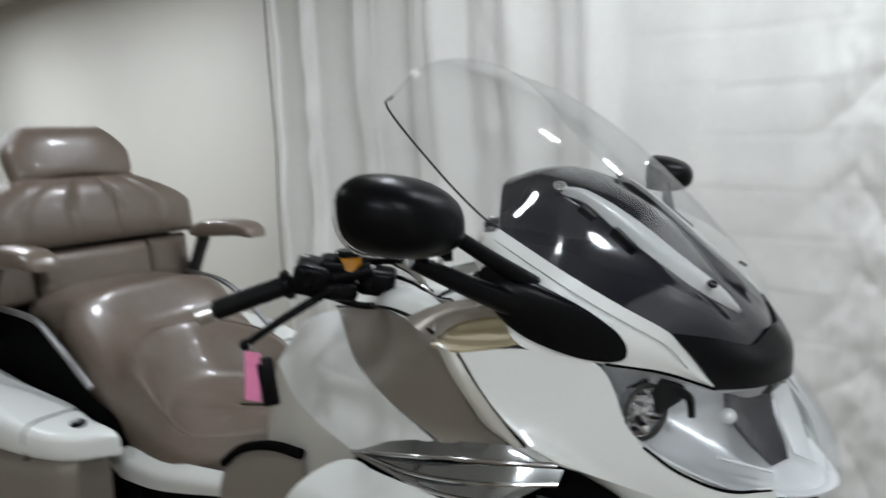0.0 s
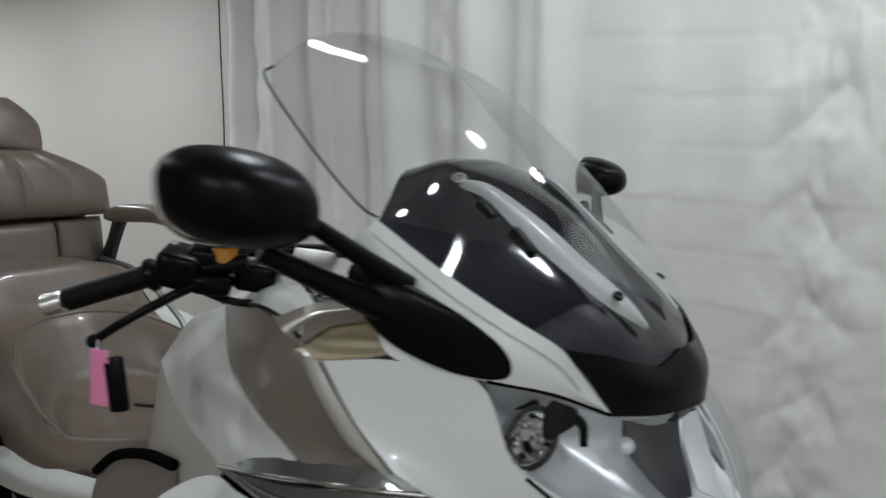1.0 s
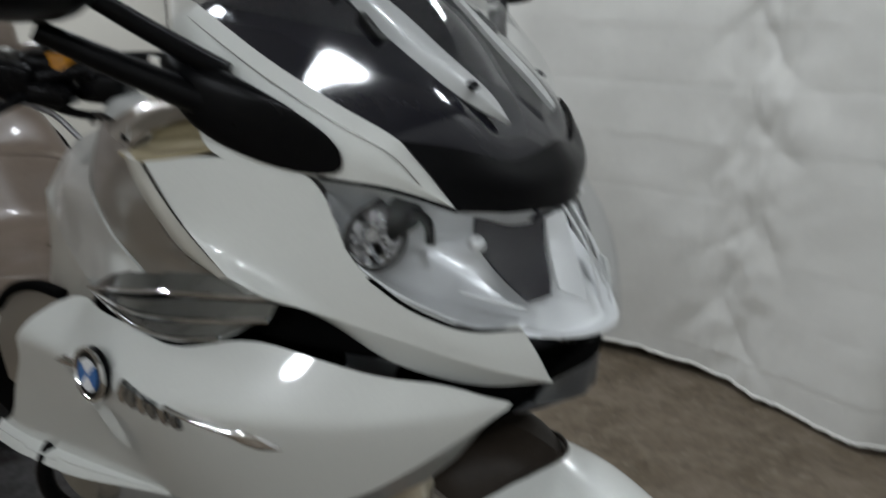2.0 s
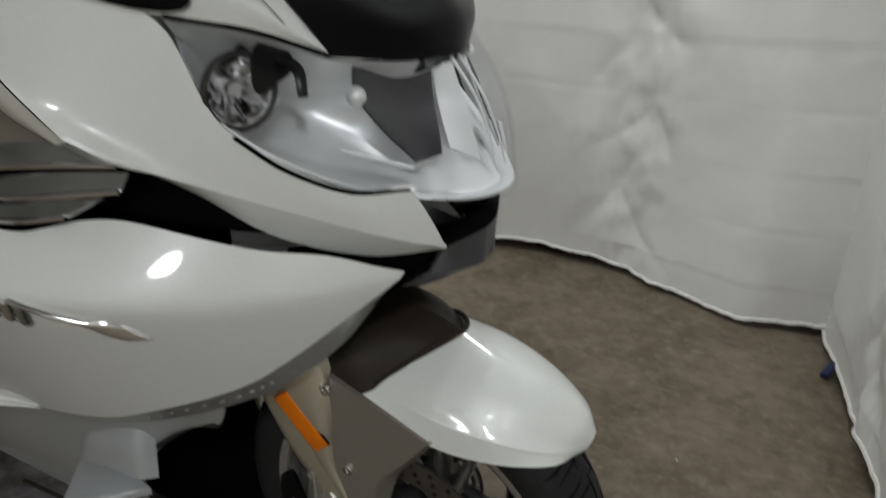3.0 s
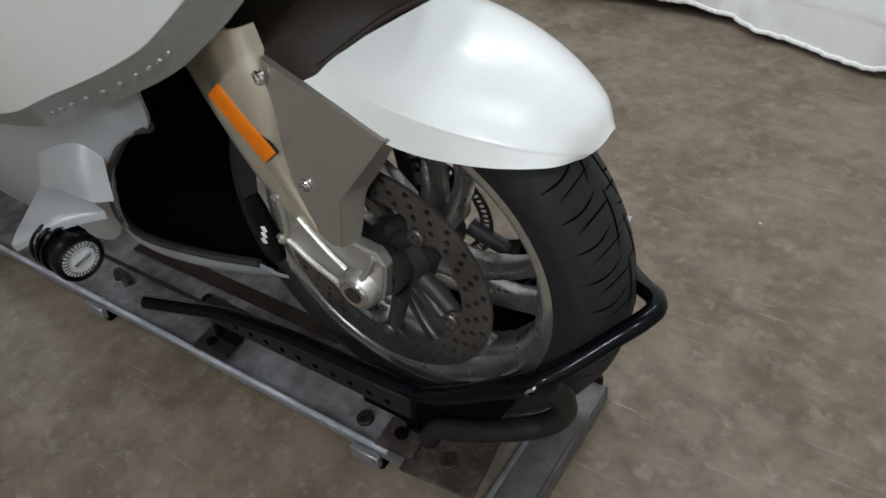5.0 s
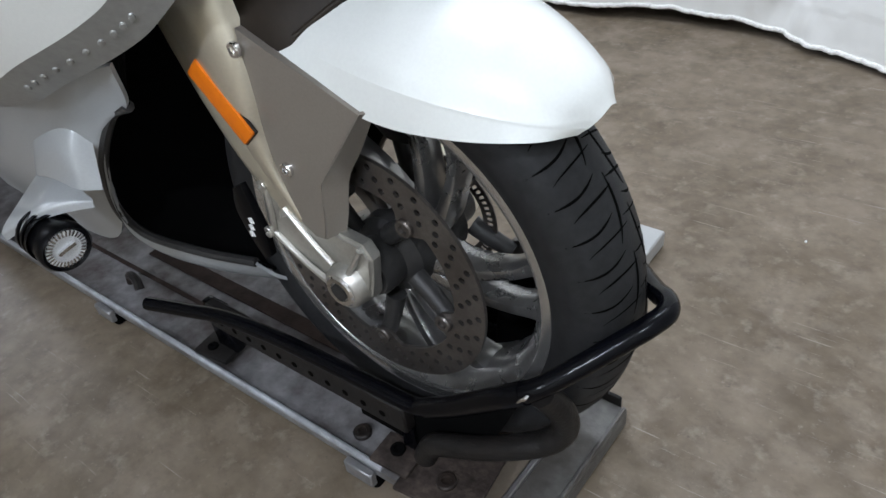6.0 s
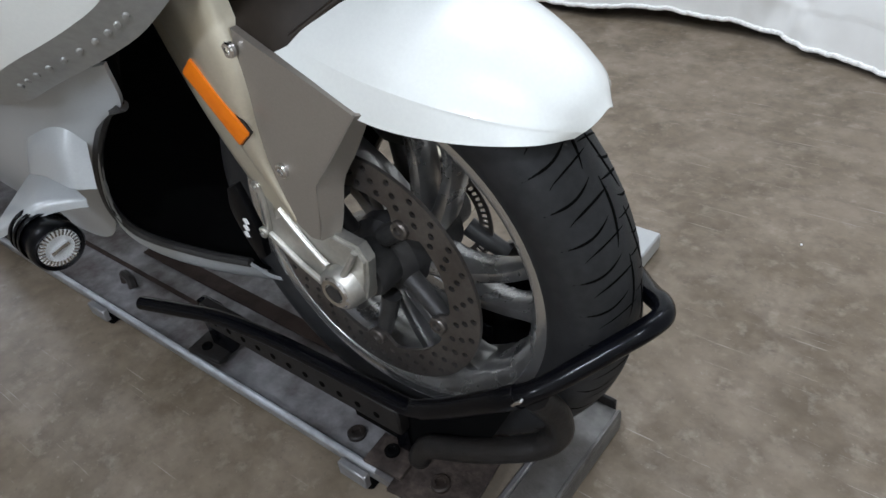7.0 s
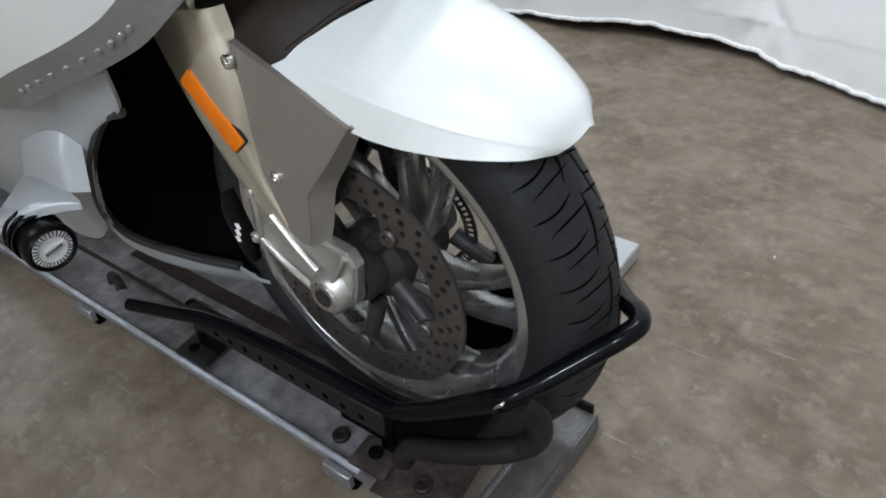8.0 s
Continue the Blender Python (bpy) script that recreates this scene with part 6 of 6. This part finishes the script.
for fx in (-2.05, -1.35, -0.66, -0.005):
    for sgn in (-1, 1):
        foot = part("rail_foot", box_bm((0.030, 0.022, 0.0305), (fx, sgn * 0.152, 0.01525), (0, 0, 0), 0.004, 1), M_VOID, dolly, "black rubber foot under the rail")
        part("foot_bracket", box_bm((0.052, 0.012, 0.026), (fx - 0.012, sgn * 0.1635, 0.026), (0, 0, 0), 0.002, 1), M_GALV, foot, "stained steel foot bracket")
cross = part("cross_beam", box_bm((0.066, 0.70, 0.034), (0.208, -0.232, 0.022), (0, 0, -2), 0.003, 1), M_BEAM, dolly, "stained steel cross beam")
part("beam_flange", box_bm((0.009, 0.69, 0.010), (0.180, -0.232, 0.043), (0, 0, -2), 0.002, 1), M_GALV, cross)
part("beam_flange", box_bm((0.005, 0.69, 0.008), (0.238, -0.232, 0.042), (0, 0, -2), 0.001, 1), M_BEAM, cross)
part("end_plate", box_bm((0.060, 0.006, 0.050), (0.212, 0.120, 0.030), (0, 0, -2), 0.002, 1), M_WORN, cross)
part("outrigger_plate", box_bm((0.060, 0.42, 0.034), (0.102, 0.325, 0.022), (0, 0, -1), 0.003, 1), M_RAIL, dolly, "pale painted outrigger plate")
part("front_plate", box_bm((0.118, 0.150, 0.006), (0.100, -0.088, 0.046), (0, 0, 6), 0.002, 1), M_RUSTP, dolly, "rust-stained steel plate")
for p in ((0.108, -0.124, 0.050), (-0.050, -0.118, 0.040)):
    bolt("plate_bolt", p, (0, 0, 1), 0.014, M_PLATE, dolly)
HOOP = [(-0.474, -0.157, 0.133), (-0.385, -0.142, 0.148), (-0.303, -0.130, 0.162), (-0.191, -0.122, 0.170), (-0.060, -0.118, 0.171), (0.018, -0.115, 0.169), (0.060, -0.113, 0.168), (0.082, -0.113, 0.176), (0.131, -0.115, 0.211), (0.203, -0.120, 0.276),
        (0.240, -0.115, 0.304), (0.263, -0.095, 0.318), (0.285, -0.067, 0.331), (0.305, -0.042, 0.344), (0.322, -0.022, 0.356), (0.331, 0, 0.361)]
part("hoop", tube_bm(HOOP + [(x, -y, z) for x, y, z in HOOP[-2::-1]], 0.0118, 16, 220), M_TUBE, dolly, "bent blue-black steel tube hoop round the tyre")
BRACE = [(0.078, -0.124, 0.085), (0.092, -0.121, 0.115), (0.120, -0.118, 0.132), (0.166, -0.113, 0.154), (0.218, -0.100, 0.180), (0.246, -0.088, 0.196), (0.262, -0.082, 0.222), (0.262, -0.090, 0.262), (0.250, -0.108, 0.300)]
for sgn in (-1, 1):
    # small chrome box stands for the glint on the tube
    part("joint_glint", box_bm((0.004, 0.006, 0.018), (0.2400, sgn * 0.1285, 0.3060), (0, 40, 0), 0.001, 1), M_CHROME, dolly, "chrome chip added for the glint at the tube joint")
    part("hoop_sleeve", tube_bm([(0.090, sgn * 0.1135, 0.181), (0.131, sgn * 0.115, 0.211), (0.203, sgn * 0.119, 0.275), (0.236, sgn * 0.116, 0.301)], 0.0134, 16, 20), M_TUBE, dolly, "black sleeve over the tube")
    part("brace", tube_bm([(x, -sgn * y, z) for x, y, z in BRACE], 0.0155, 14, 60), M_WORN, dolly, "worn brown-black tube brace with an upturned end")
for sgn in (-1, 1):
    part("chock_channel", box_bm((0.41, 0.020, 0.050), (-0.155, sgn * 0.112, 0.132), (0, 0, 0), 0.003, 1), M_WORN, dolly, "black perforated steel channel")
    for k in range(11):
        # black disc on the face, coloured as the shade inside a hole
        part("channel_hole_shade", cyl_bm((-0.33 + 0.034 * k, sgn * 0.1215, 0.127), (-0.33 + 0.034 * k, sgn * 0.1226, 0.127), 0.0055, 10), M_VOID, dolly)
    part("clamp", box_bm((0.072, 0.062, 0.010), (-0.366, sgn * 0.117, 0.055), (0, 0, -sgn * 7), 0.003), M_WORN, dolly, "black clamp block")
    part("clamp_post", box_bm((0.050, 0.02, 0.100), (-0.350, sgn * 0.108, 0.104), (0, 0, 0), 0.005), M_TUBE, dolly)
    bolt("clamp_bolt", (-0.372, sgn * 0.130, 0.061), (0, 0, 1), 0.009, M_VOID, dolly)
    part("foot_plate", box_bm((0.064, 0.052, 0.007), (0.027, sgn * 0.126, 0.0535), (0, 0, sgn * -3), 0.002), M_RUSTP, dolly, "brown-black foot plate")
    bolt("foot_bolt", (0.024, sgn * 0.122, 0.058), (0, 0, 1), 0.011, M_VOID, dolly)
    part("chock_foot", box_bm((0.024, 0.012, 0.07), (0.035, sgn * 0.104, 0.085), (0, 0, 0), 0.003, 1), M_TUBE, dolly)
    # black plate covers the tyre foot in place of the shade there
    part("chock_shade", side_plate_bm([(-0.06, 0.060), (-0.06, 0.140), (0.06, 0.158), (0.12, 0.205), (0.17, 0.250), (0.205, 0.280), (0.215, 0.250), (0.18, 0.170), (0.14, 0.115), (0.09, 0.075), (0.05, 0.060)], sgn * 0.102, 0.004), M_VOID, dolly, "black plate added for the shade between hoop and brace")
    part("rail_hook", tube_bm([(-0.69, sgn * 0.09, 0.036), (-0.68, sgn * 0.09, 0.060), (-0.65, sgn * 0.095, 0.062), (-0.64, sgn * 0.10, 0.048)], 0.009, 8, 14), M_PLATE, dolly)
